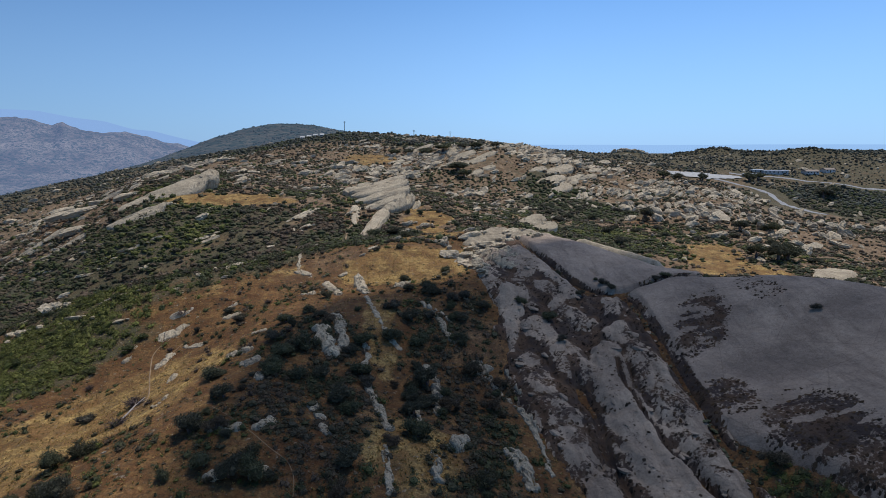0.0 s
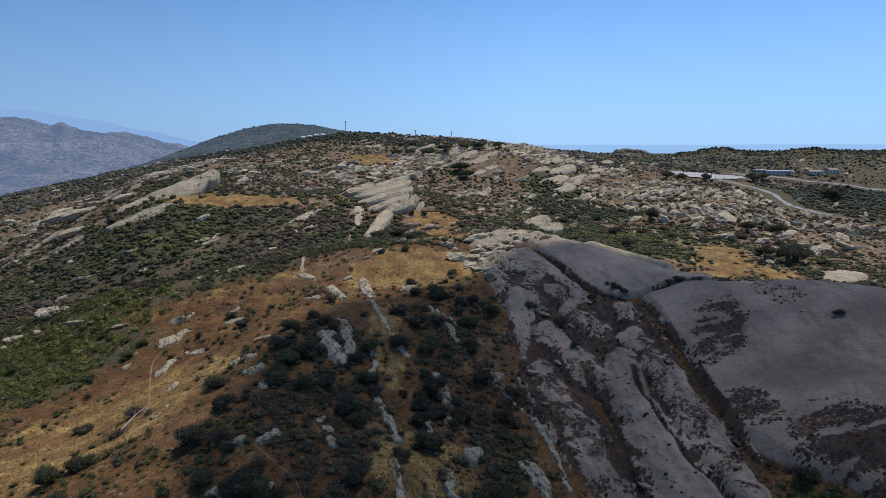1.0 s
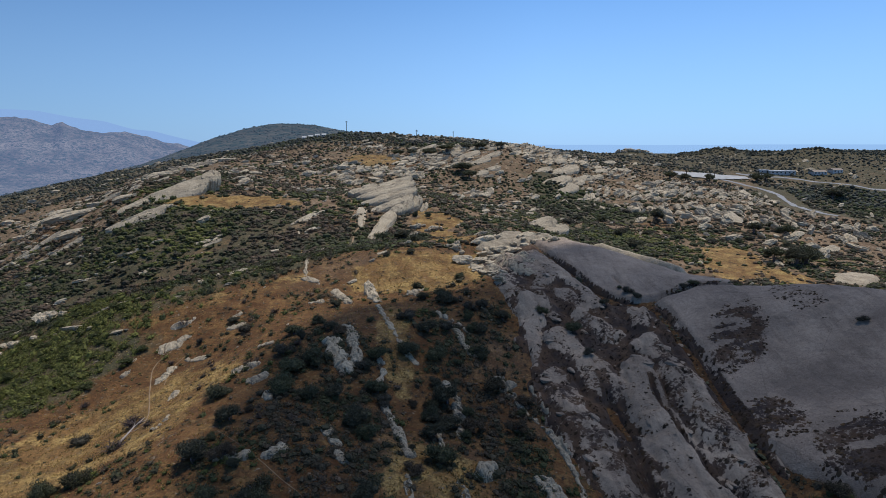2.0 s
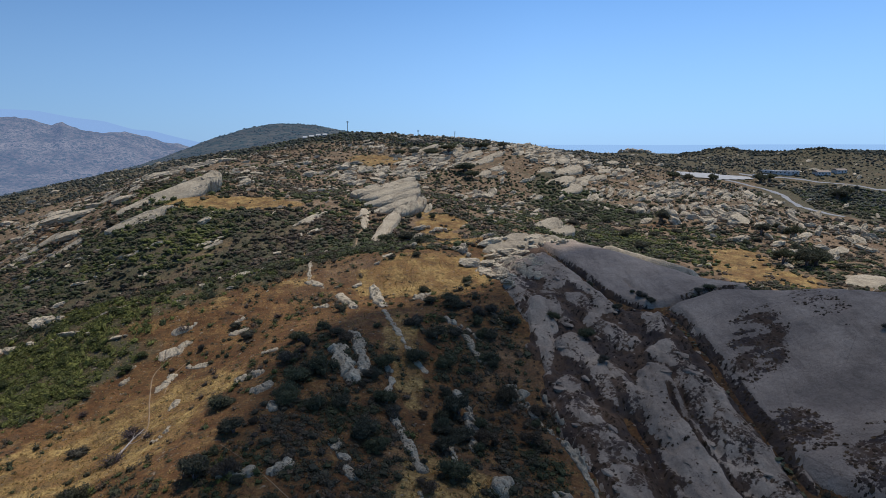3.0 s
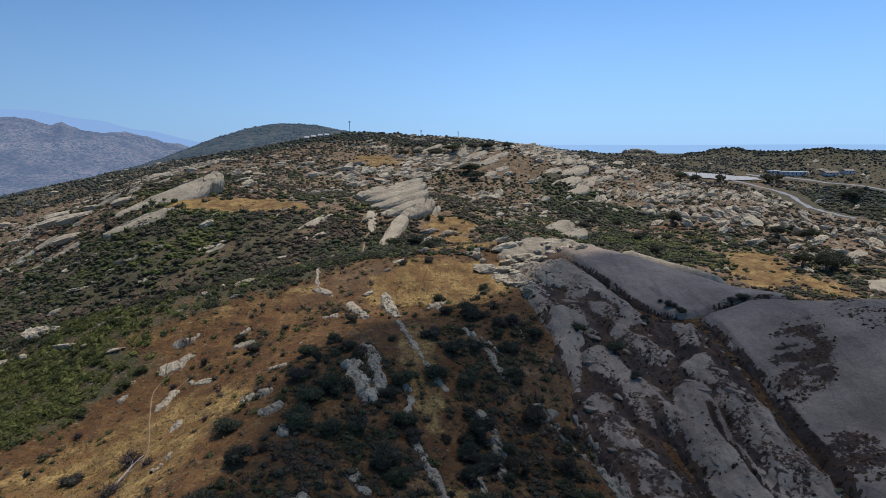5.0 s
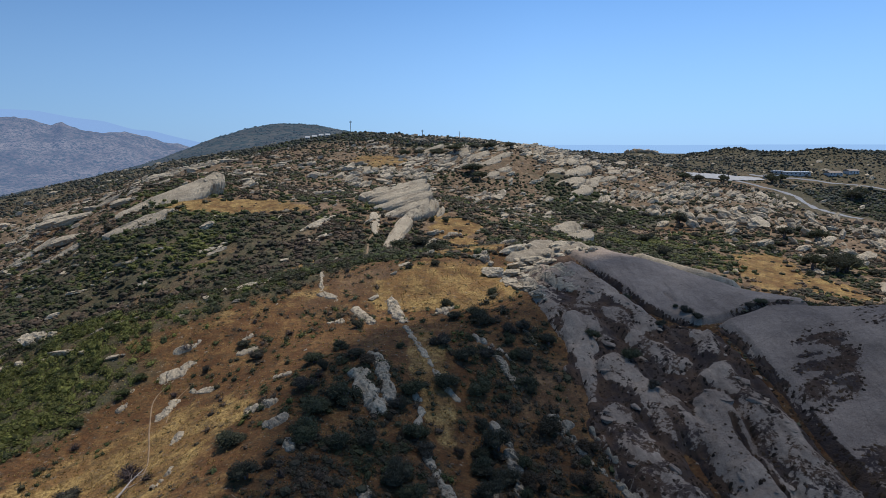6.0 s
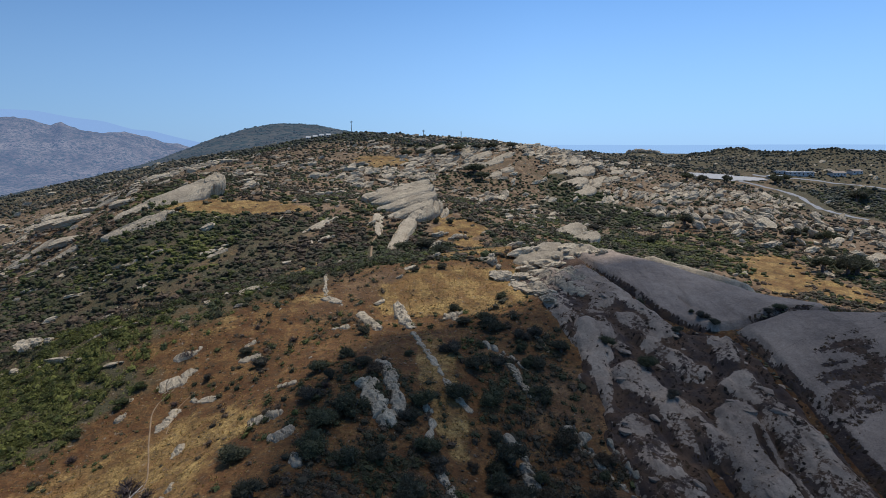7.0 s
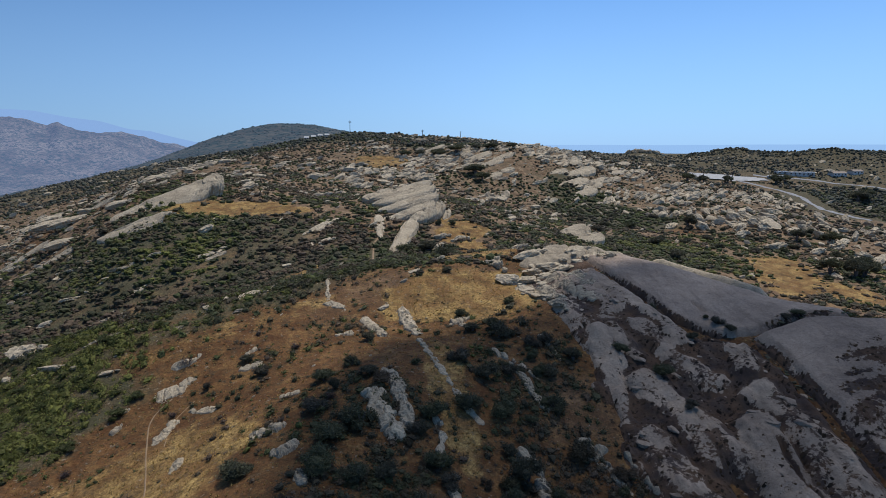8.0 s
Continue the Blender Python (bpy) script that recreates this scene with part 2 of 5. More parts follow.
def make_leaf(name, tones, rough=0.75, through_light=0.3, dry=0.35, gloss=0.3):
    """Small stiff leaves; each bush has its own tone, each spray its own shade."""
    k = Nodes(name, rough, gloss)
    ramp = k.n.new("ShaderNodeValToRGB")
    k.l.new(k.attribute("tone"), ramp.inputs[0])
    ramp.color_ramp.elements[0].color = (*tones[0], 1)
    ramp.color_ramp.elements[1].color = (*tones[-1], 1)
    for i, c in enumerate(tones[1:-1]):
        ramp.color_ramp.elements.new((i + 1) / (len(tones) - 1)).color = (*c, 1)
    shade = k.mix(k.island(), (0.55, 0.55, 0.55), (1.5, 1.45, 1.3))
    colour = k.mix(1.0, ramp.outputs[0], shade, "MULTIPLY")
    colour = k.mix(k.fade(k.noise(1.6, 4), 0.4, 0.7, 0.0, dry), colour, (0.12, 0.085, 0.045))
    k.bump(k.noise(6.0, 3), 0.8, 0.15)
    k.done(colour)
    glow, both = k.n.new("ShaderNodeBsdfTranslucent"), k.n.new("ShaderNodeMixShader")
    both.inputs[0].default_value = through_light
    k.l.new(colour, glow.inputs[0])
    k.l.new(k.p.outputs[0], both.inputs[1])
    k.l.new(glow.outputs[0], both.inputs[2])
    k.l.new(both.outputs[0], k.n["Material Output"].inputs[0])
    return k.m


def make_plain(name, rgb, rough=0.85, vary=0.25, scale=1.5):
    k = Nodes(name, rough, 0.3)
    return k.done(k.mix(k.fade(k.noise(scale, 5), 0.3, 0.7), [c * (1 - vary) for c in rgb], [c * (1 + vary) for c in rgb]))


GROUND = make_ground()
ROCK = make_rock("pale_sandstone", (0.42, 0.343, 0.24), (0.63, 0.525, 0.375), (0.20, 0.156, 0.108), 1.0)
SLAB = make_rock("grey_sandstone_slab", (0.318, 0.245, 0.186), (0.465, 0.364, 0.278), (0.176, 0.131, 0.098), 0.0)
RIB = make_rock("mottled_sandstone", (0.330, 0.255, 0.190), (0.54, 0.425, 0.315), (0.158, 0.116, 0.086), 0.0)
BRUSH = make_leaf("chaparral_leaves", [(0.150, 0.105, 0.075), (0.105, 0.080, 0.054), (0.070, 0.064, 0.041), (0.058, 0.067, 0.031), (0.062, 0.077, 0.030), (0.080, 0.100, 0.029), (0.140, 0.150, 0.036)])
# grey-green sage, its tones painted paler and bluer to suggest distance haze
RIDGE_LEAF = make_leaf("hazed_sage_leaves", [(0.105, 0.103, 0.088), (0.074, 0.083, 0.068), (0.064, 0.078, 0.064), (0.092, 0.104, 0.084)])
DARK_LEAF = make_leaf("dark_oak_leaves", [(0.086, 0.080, 0.062), (0.082, 0.089, 0.054), (0.104, 0.114, 0.058)], 0.75, 0.3, 0.2)
MAT_LEAF = make_leaf("dry_brown_mat", [(0.044, 0.034, 0.028), (0.058, 0.042, 0.031), (0.086, 0.054, 0.032)], 0.95, 0.1, 0.06, 0.05)
TWIG = make_plain("grey_twigs", (0.14, 0.115, 0.11), 0.9)
STRAW = make_leaf("dry_straw", [(0.30, 0.19, 0.065), (0.42, 0.29, 0.11), (0.52, 0.38, 0.17)], 0.8, 0.5)
TRAIL = make_plain("trodden_pale_soil", (0.25, 0.17, 0.10), 0.95, 0.25, 0.8)


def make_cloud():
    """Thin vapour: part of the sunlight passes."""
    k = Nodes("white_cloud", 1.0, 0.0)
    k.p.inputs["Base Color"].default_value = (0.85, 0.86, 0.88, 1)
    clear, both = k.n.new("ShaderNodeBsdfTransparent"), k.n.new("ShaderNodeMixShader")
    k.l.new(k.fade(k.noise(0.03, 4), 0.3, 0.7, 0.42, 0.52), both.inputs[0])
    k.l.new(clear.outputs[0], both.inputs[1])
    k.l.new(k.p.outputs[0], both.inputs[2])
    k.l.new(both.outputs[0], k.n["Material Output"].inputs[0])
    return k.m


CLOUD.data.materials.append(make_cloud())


def make_distance(name, body, haze_glow, amount=1.0):
    """Very far ranges; the haze before them is painted on as an even glow."""
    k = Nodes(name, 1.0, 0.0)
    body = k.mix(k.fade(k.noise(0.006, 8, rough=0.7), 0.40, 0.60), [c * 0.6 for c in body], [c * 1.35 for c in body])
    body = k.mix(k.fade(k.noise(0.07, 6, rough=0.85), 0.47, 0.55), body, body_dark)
    k.p.inputs["Emission Color"].default_value = (*haze_glow, 1)
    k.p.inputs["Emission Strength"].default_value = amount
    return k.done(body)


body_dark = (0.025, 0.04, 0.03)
# last colour: blue emission painted on in place of distance haze
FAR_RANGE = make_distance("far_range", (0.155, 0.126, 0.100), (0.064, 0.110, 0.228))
# hill and scrub glow faintly blue to imitate haze over them
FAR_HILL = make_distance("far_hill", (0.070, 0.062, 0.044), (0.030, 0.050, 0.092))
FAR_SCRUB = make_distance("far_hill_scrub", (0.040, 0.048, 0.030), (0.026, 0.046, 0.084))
# no body colour: sea and haze are painted purely as emission
HAZE = make_distance("sea_haze_glow", (0.0, 0.0, 0.0), (0.325, 0.55, 0.92))
# emission only, a little duller than the sky, painted as a haze bank
FAINT_HAZE = make_distance("faint_haze_glow", (0.0, 0.0, 0.0), (0.265, 0.44, 0.78))
ASPHALT = make_plain("pale_old_asphalt", (0.27, 0.265, 0.26), 0.9, 0.15, 0.3)
CONCRETE = make_plain("sunlit_concrete", (0.38, 0.37, 0.35), 0.9, 0.15, 0.2)
WHITE_WALL = make_plain("white_render", (0.55, 0.54, 0.51), 0.8, 0.08)
GREY_ROOF = make_plain("pale_metal_roof", (0.62, 0.63, 0.64), 0.5, 0.1, 0.4)
TAN_ROOF = make_plain("tan_shingle_roof", (0.30, 0.24, 0.19), 0.9, 0.2)
GLASS = make_plain("dark_window", (0.03, 0.035, 0.045), 0.15, 0.1)
TIMBER = make_plain("creosoted_timber", (0.07, 0.05, 0.04), 0.85, 0.3)
DEAD_WOOD = make_plain("bleached_dead_wood", (0.40, 0.34, 0.29), 0.85, 0.3)
DEAD_TWIG = make_leaf("dead_purple_twigs", [(0.085, 0.060, 0.065), (0.13, 0.10, 0.10)])


# ---- mesh tools ----
def sheet(name, verts, faces, mat, smooth_it=True, **marks):
    """A mesh from arrays; marks become point attributes."""
    me = bpy.data.meshes.new(name)
    verts, faces = np.asarray(verts, np.float32), np.asarray(faces, np.int32)
    k = faces.shape[1]
    me.vertices.add(len(verts))
    me.vertices.foreach_set("co", verts.ravel())
    me.loops.add(faces.size)
    me.loops.foreach_set("vertex_index", faces.ravel())
    me.polygons.add(len(faces))
    me.polygons.foreach_set("loop_start", np.arange(len(faces), dtype=np.int32) * k)
    me.polygons.foreach_set("use_smooth", np.full(len(faces), smooth_it))
    for key, values in marks.items():
        me.attributes.new(key, "FLOAT", "POINT").data.foreach_set("value", np.asarray(values, np.float32).ravel())
    me.update(calc_edges=True)
    me.materials.append(mat)
    return me


def part(name, mesh, parent, label=""):
    ob = new(name, mesh)
    ob.parent = parent
    return tagged(ob, label)


def edge_distance(x, y, outline):
    """Metres inside (+) or outside (-) a closed outline."""
    best, inside = np.full(x.shape, 1e9), np.zeros(x.shape, bool)
    for (ax, ay), (bx, by) in zip(outline, outline[1:] + outline[:1]):
        k = np.clip(((x - ax) * (bx - ax) + (y - ay) * (by - ay)) / ((bx - ax) ** 2 + (by - ay) ** 2), 0, 1)
        best = np.minimum(best, np.hypot(x - ax - k * (bx - ax), y - ay - k * (by - ay)))
        inside ^= ((ay > y) != (by > y)) & (x < (bx - ax) * (y - ay) / (by - ay + 1e-9) + ax)
    return np.where(inside, best, -best)


def line_distance(x, y, line):
    best = np.full(x.shape, 1e9)
    for (ax, ay), (bx, by) in zip(line, line[1:]):
        k = np.clip(((x - ax) * (bx - ax) + (y - ay) * (by - ay)) / ((bx - ax) ** 2 + (by - ay) ** 2), 0, 1)
        best = np.minimum(best, np.hypot(x - ax - k * (bx - ax), y - ay - k * (by - ay)))
    return best


def patch(x, y, cx, cy, rx, ry, turn=0):
    """1 inside an oval patch, fading to 0 past its uneven edge."""
    c, s = math.cos(radians(turn)), math.sin(radians(turn))
    u, v = (x - cx) * c + (y - cy) * s, (y - cy) * c - (x - cx) * s
    return smooth(1.35, 0.75, np.hypot(u / rx, v / ry) + 0.3 * ripple(x, y, 0.5 * min(rx, ry) + 3, 11))


# ---- what covers the ground ----
GRASSY = [(-7, 156.8, 20, 13, 15), (-90, 256, 24, 10, 10), (-58, 89.9, 24, 13, 60), (113, 245, 11, 30, -25), (124, 220, 8, 14, 0),
          (-72, 170, 36, 3, 52), (-12.8, 116.5, 3, 16, 8), (-6, 190, 14, 10, 0), (-18, 258, 9, 12, 0), (-6, 240, 8, 13, -20), (-3, 222, 5, 8, 0), (-60, 520, 24, 30, 0), (60, 640, 22, 14, 0), (-4, 76.3, 7, 9, 0)]
BARE = [(-113, 192, 10, 4, 45), (-165, 275, 24, 9, 45), (-70.3, 152.2, 12, 2.5, 45), (-66, 178, 9, 2.5, 50), (-51.2, 110.5, 22, 24, 20), (-29, 122.9, 15, 14, 0), (-13.7, 117.6, 7, 22, 8), (-8, 100.7, 4, 14, 0), (-62.9, 131.8, 10, 7, 0), (-40, 500, 20, 24, 0), (105, 338, 14, 24, 0)]
THICKET = (-82, 121, 22, 14, 55)
GREEN = [(46.3, 68.3, 5, 12, -20), (-46.4, 132.1, 5, 3, 20), (-43.4, 123.7, 5, 3, 10), (-38.9, 110.8, 7, 4, 0), (-34.1, 141.6, 6, 4, 0), (-27.8, 115, 4, 4, 0), (-35.5, 102.1, 6, 4, 0), (-64.5, 119.8, 7, 5, 20), (-82, 121, 22, 14, 55), (-85, 178, 52, 42, 40), (-40.8, 189.2, 26, 22, 0), (-26, 214.2, 18, 14, 0), (-110, 215, 50, 34, 30), (62, 262, 30, 24, 0), (92, 255, 12, 40, 30), (50, 225, 22, 18, 0), (85, 380, 34, 46, 0), (84, 430, 20, 60, 0),
         (-150, 660, 90, 40, 0), (330, 500, 90, 60, 30), (-300, 1150, 190, 120, 0), (10, 600, 60, 16, 0), (375, 833, 60, 30, 0), (500, 770, 120, 40, 0)]
STONY = [(40, 520, 100, 70, 0), (150, 330, 70, 60, 20), (150, 430, 80, 70, 0), (-40, 430, 60, 50, 0), (-250, 480, 70, 60, 50), (30, 190, 24, 16, 0),
         (170, 270, 50, 30, 0), (240, 500, 60, 50, 0), (244, 792, 40, 20, 0), (-10, 610, 90, 60, 0), (95, 545, 60, 50, 0), (40, 570, 110, 60, 0), (120, 400, 30, 60, 0), (-300, 1200, 260, 160, 0)]
PATHS = {
    "meadow": ([(-58.3, 122.7), (-59.9, 119.7), (-59.8, 117.5), (-58.8, 114.8), (-56.6, 109.6), (-53.5, 103.2), (-51.4, 98.7), (-49.6, 92.8)], 0.3),
    "meadow_fork": ([(-54.1, 121.4), (-55.7, 117.9), (-55.7, 115.4), (-54.4, 110.6)], 0.2),
    "gully": ([(-33.9, 82.7), (-30, 79.1), (-25.6, 75.2), (-22.3, 72.1), (-19.6, 70.1), (-18.2, 67.5), (-17.6, 63.9)], 0.15),
    "knoll": ([(-33.1, 196.8), (-34, 206.3), (-35.6, 222), (-33.5, 233), (-40, 247), (-52, 258), (-71, 270), (-79, 284), (-84, 306)], 0.75),
    "rim": ([(-40, 505), (-50, 512), (-56, 520), (-50, 530)], 1.2),
}


ROADS = [([(262, 600), (276, 575), (290, 551), (288, 530), (280, 508), (268, 472), (260, 446), (262, 434), (271, 417)], 2.6), ([(300, 632), (340, 612), (372, 596), (420, 563), (480, 534), (540, 520)], 3.2)]
LOT = [(222, 592), (262, 586), (304, 600), (302, 616), (262, 622), (226, 612)]


STRIPS = [([(-86, 129.5), (-77.5, 137.6), (-64.9, 146)], 1.6), ([(-98, 190), (-87, 201.9), (-79, 216)], 3.0), ([(-70, 131), (-60.2, 134.2), (-46.2, 147.6), (-37.2, 154)], 3.6), ([(-108, 176), (-92, 187.5), (-84, 198)], 2.0)]


def strips(x, y):
    """Narrow tan breaks in the scrub, slantwise over the slope."""
    total = np.zeros(np.shape(x))
    for line, half in STRIPS:
        total = np.maximum(total, smooth(1.5 * half, 0.6 * half, line_distance(x, y, line) + 1.6 * ripple(x, y, 7, 75)))
    return total


def amount(x, y, patches):
    total = np.zeros(np.shape(x))
    for p in patches:
        total = np.maximum(total, patch(x, y, *p))
    return total


def on_path(x, y):
    worn = smooth(-3, 1, edge_distance(x, y, LOT))
    for line, width in list(PATHS.values()) + [(line, 8) for line, width in ROADS]:
        worn = np.maximum(worn, smooth(width * 2.2, width, line_distance(x, y, line)))
    return worn


ahead = np.radians(np.linspace(-43, 43, 430))
round_back = np.radians(np.linspace(43, 317, 70))[1:-1]
turns = np.concatenate([ahead, round_back])
rings = np.concatenate([[0.5, 12, 25, 35], 42 * (1500 / 42) ** np.linspace(0, 1, 370), np.linspace(1560, 4700, 30)])
gr, gt = np.meshgrid(rings, turns, indexing="ij")
gx, gy = gr * np.sin(gt), gr * np.cos(gt)
gz = land(gx, gy)
nr, nt = gr.shape
idx = np.arange(nr * nt).reshape(nr, nt)
nxt = np.roll(idx, -1, axis=1)
quads = np.stack([idx[:-1], idx[1:], nxt[1:], nxt[:-1]], -1).reshape(-1, 4)
grassy, greeny = np.maximum(amount(gx, gy, GRASSY), 0.4 * strips(gx, gy)), amount(gx, gy, [p for p in GREEN if p[2] > 13])
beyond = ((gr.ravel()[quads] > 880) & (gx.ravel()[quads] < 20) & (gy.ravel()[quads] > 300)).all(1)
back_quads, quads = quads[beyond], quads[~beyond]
ground = new("ground", sheet("ground", np.stack([gx, gy, gz], -1).reshape(-1, 3), quads[:, ::-1], GROUND, grass=grassy, scrub=np.clip(greeny - grassy, 0, 1) * 0.9 + (0.34 + 0.4 * smooth(560, 760, gr)) * smooth(220, 420, gr), red=smooth(300, 130, gr) * 0.7 + 0.6 * amount(gx, gy, BARE)))
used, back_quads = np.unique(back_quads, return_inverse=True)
# ground past 880 m on the left, with haze painted as glow
tagged(new("backdrop", sheet("far_hill", np.stack([gx, gy, gz], -1).reshape(-1, 3)[used], back_quads.reshape(-1, 4)[:, ::-1], FAR_HILL)), "scrub-covered hill across the far valley, its haze painted on", "hill", kind="structure")
tagged(ground, "reddish dry soil and golden grass on rolling hills", "ground", kind="structure")


# ---- far distance ----
def far_range():
    """A long stony range beyond the valley, its crest uneven, its near flank furrowed."""
    crest = [(-46, 150), (-36.5, 180), (-34.9, 184), (-33.8, 168), (-32.7, 146), (-31.9, 166), (-30.8, 130), (-29.2, 115), (-27.5, 119), (-26.3, 98), (-25, 72), (-22, 40), (-18, 0), (-12, -60)]
    turn = np.linspace(-46, -12, 340)
    high = np.interp(turn, [c[0] for c in crest], [c[1] for c in crest])
    far = np.linspace(0, 1, 70)
    t, k = np.meshgrid(turn, far)
    r = 1900 + 1800 * k
    x, y = r * np.sin(np.radians(t)), r * np.cos(np.radians(t))
    rise = smooth(0.05, 0.86, k) ** 1.3 * (1 - 0.4 * smooth(0.9, 1.0, k))
    z = -70 + (high[None] + 70) * rise + 95 * rise * (1 - k) * ripple(x, y, 300, 71, 5) + 26 * (1 - 0.7 * smooth(0.7, 0.9, k)) * rise * ripple(x, y, 110, 74, 4) + 9 * ripple(x, y, 60, 72, 3) * smooth(0, 0.4, k)
    i = np.arange(t.size).reshape(t.shape)
    q = np.stack([i[:-1, :-1], i[:-1, 1:], i[1:, 1:], i[1:, :-1]], -1).reshape(-1, 4)
    # the range's haze is emission in its own surface
    return tagged(new("backdrop", sheet("far_range", np.stack([x, y, z], -1).reshape(-1, 3), q, FAR_RANGE)), "stony mountain range beyond the valley, its haze painted as glow", "mountains", kind="structure")


def far_band(radius, low, tops, mat, label):
    turn = np.linspace(-60, 60, 240)
    top = np.interp(turn, [c[0] for c in tops], [c[1] for c in tops]) + 6 * ripple(turn, turn * 0, 5, 73)
    a = np.radians(turn)
    x, y = radius * np.sin(a), radius * np.cos(a)
    v = np.concatenate([np.stack([x, y, np.full_like(x, low)], -1), np.stack([x, y, top], -1)])
    i = np.arange(len(turn) - 1)
    return tagged(new("backdrop", sheet("far_band", v, np.stack([i, i + 1, i + 1 + len(turn), i + len(turn)], -1), mat)), label, "distance", kind="structure")


far_range()
# upright glowing band that stands in for sea and horizon haze
far_band(4600, -200, [(-60, 60), (60, 60)], HAZE, "glowing blue band painted as sea and bright haze")
# glowing band with a range-like top, in place of haze at left
far_band(4400, -200, [(-60, 330), (-40, 300), (-37.5, 292), (-36, 268), (-33.5, 262), (-31, 222), (-29, 206), (-27, 160), (-25.4, 150), (-23.4, 104), (-21, 60), (-18, -100), (60, -150)], FAINT_HAZE, "faint far range and haze bank painted as a glowing band")


# ---- great rock faces draped over the hill ----
FACES = []
RIBBED = [(4, 161), (7.3, 157.2), (8.9, 138.4), (10.9, 129.4), (11.8, 124), (11.1, 116.5), (11.7, 103.6), (14.1, 92.2), (17.1, 81.3), (20.1, 66.1), (29.9, 57.9), (42.9, 55.9), (42.4, 70.5), (42.1, 80.9), (42.6, 87.9), (42.6, 102), (41.8, 113.7), (40.4, 127.3), (33.9, 132.5), (30.5, 139.1), (26.9, 152.5), (20.5, 174.7)]
CLEFT = [(21.2, 175), (25.7, 152), (29.7, 137.1), (34.1, 130.2), (40.2, 126.7), (40.2, 119.2), (40.9, 109), (41.1, 101.1), (41.1, 93.1), (40.9, 83.9), (40.9, 70.5), (41, 58)]
# the bosses between the furrows: line, half-width, height, how clean they are worn
BOSSES = [([(30.2, 107), (28.6, 97), (29.2, 87), (31.2, 77), (33, 64)], 4.0, 1.7, 0.9), ([(33.6, 114), (36, 108), (37, 98), (38, 84), (39.4, 68)], 3.1, 1.1, 0.45), ([(14.8, 131.5), (14.6, 124)], 2.7, 1.4, 1.0),
          ([(14.7, 122), (13.4, 111)], 1.7, 0.8, 0.5), ([(19.6, 119), (22.6, 110), (24, 102)], 3.6, 1.3, 0.55), ([(19.8, 162), (23.2, 148), (26.6, 138.5), (28.6, 132)], 3.4, 1.0, 0.75),
          ([(12.5, 166), (16, 154), (20, 142)], 3.0, 0.8, 0.6), ([(36.6, 125.4), (35.4, 119.5)], 2.3, 0.9, 0.5), ([(15.6, 107), (16.8, 94), (19.4, 80), (22, 66)], 3.6, 0.9, 0.3), ([(23.4, 136), (25.6, 126), (29, 118)], 2.4, 0.8, 0.4),
          ([(8.4, 157), (10.4, 146), (11.6, 136)], 2.2, 0.8, 0.5), ([(24.4, 90), (26, 78), (28, 64)], 2.2, 0.8, 0.2), ([(17.4, 134), (19.8, 126)], 2.2, 0.7, 0.4)]
CRACKS = [([(30.9, 103), (31.6, 90.5), (33.5, 83), (35.7, 74), (37, 62)], 0.45, 1.3), ([(23.4, 106), (23.2, 99), (23.4, 90), (25, 78), (27, 66)], 0.7, 1.3), ([(12, 122), (12.6, 108), (14.6, 94), (17.6, 80)], 0.4, 0.5), (CLEFT, 0.6, 1.7)]


def rock_spots(x, y, clean):
    """Dark spots of moss and low cushions, about a metre wide."""
    return smooth(-0.08, 0.04, ripple(x * 1.15 + 0.3 * y, y, 2.1, 69, 3)) * smooth(-0.7, -0.25, ripple(x, y, 10, 68, 2)) * (1 - 0.9 * clean)


def boss_parts(x, y):
    """0 in the furrows to 1 on the backs of the ribs; the height of the rib; how clean it is."""
    wx, wy = x + 1.3 * ripple(x, y, 9, 24) + 1.1 * ripple(x, y, 3.5, 28), y + 1.6 * ripple(x, y, 7, 26)
    best, high, clean = np.zeros(x.shape), np.zeros(x.shape), np.zeros(x.shape)
    for line, width, height, bare in BOSSES:
        k = np.clip(1.25 * (1 - (line_distance(wx, wy, line) / width) ** 2), 0, 1)
        high = np.maximum(high, height * k ** 0.7)
        clean = np.where(k > best, bare, clean)
        best = np.maximum(best, k)
    return best, high, clean


def face_height(x, y, face):
    outline, rise, edge, rough, grooves = face
    d = edge_distance(x, y, outline) + rough * ripple(x, y, 7, 21)
    z = rise * smooth(-0.2, edge, d) + 0.35 * rough * ripple(x, y, 16, 22) + 0.28 * rough * ripple(x * 1.3 + 0.3 * y, y * 0.7, 3.1, 23) + 0.13 * rough * ripple(x * 1.2, y * 0.8, 1.5, 27, 1)
    if outline is RIBBED:
        back, high, clean = boss_parts(x, y)
        z = z + high * smooth(0, 4.5, d) + 0.3 * (1 - 0.6 * clean) * ripple(x, y, 2.4, 29, 3) - 0.35 * smooth(0.12, 0.0, np.abs(ripple(x * 1.4, y * 0.6, 5, 30, 3)))
    for line, width, depth in grooves:
        z = z - depth * np.maximum(smooth(-0.45, 0.35, ripple(x, y, 13, 25, 2)), float(depth > 1.5)) * np.exp(-((line_distance(x + 1.6 * ripple(x, y, 9, 24), y + ripple(x, y, 6, 26), line) / width) ** 2))
    return d, z


def surface(x, y):
    """The height of whatever lies bare: ground or rock face."""
    x, y = np.broadcast_arrays(np.asarray(x, float), np.asarray(y, float))
    z = land(x, y)
    for face in FACES:
        d, rise = face_height(x, y, face)
        z = np.where(d > 0, np.maximum(z, land(x, y) + rise), z)
    return z


def on_face(x, y):
    x, y = np.broadcast_arrays(np.asarray(x, float), np.asarray(y, float))
    best = np.full(x.shape, -99.0)
    for face in FACES:
        best = np.maximum(best, edge_distance(x, y, face[0]))
    return best


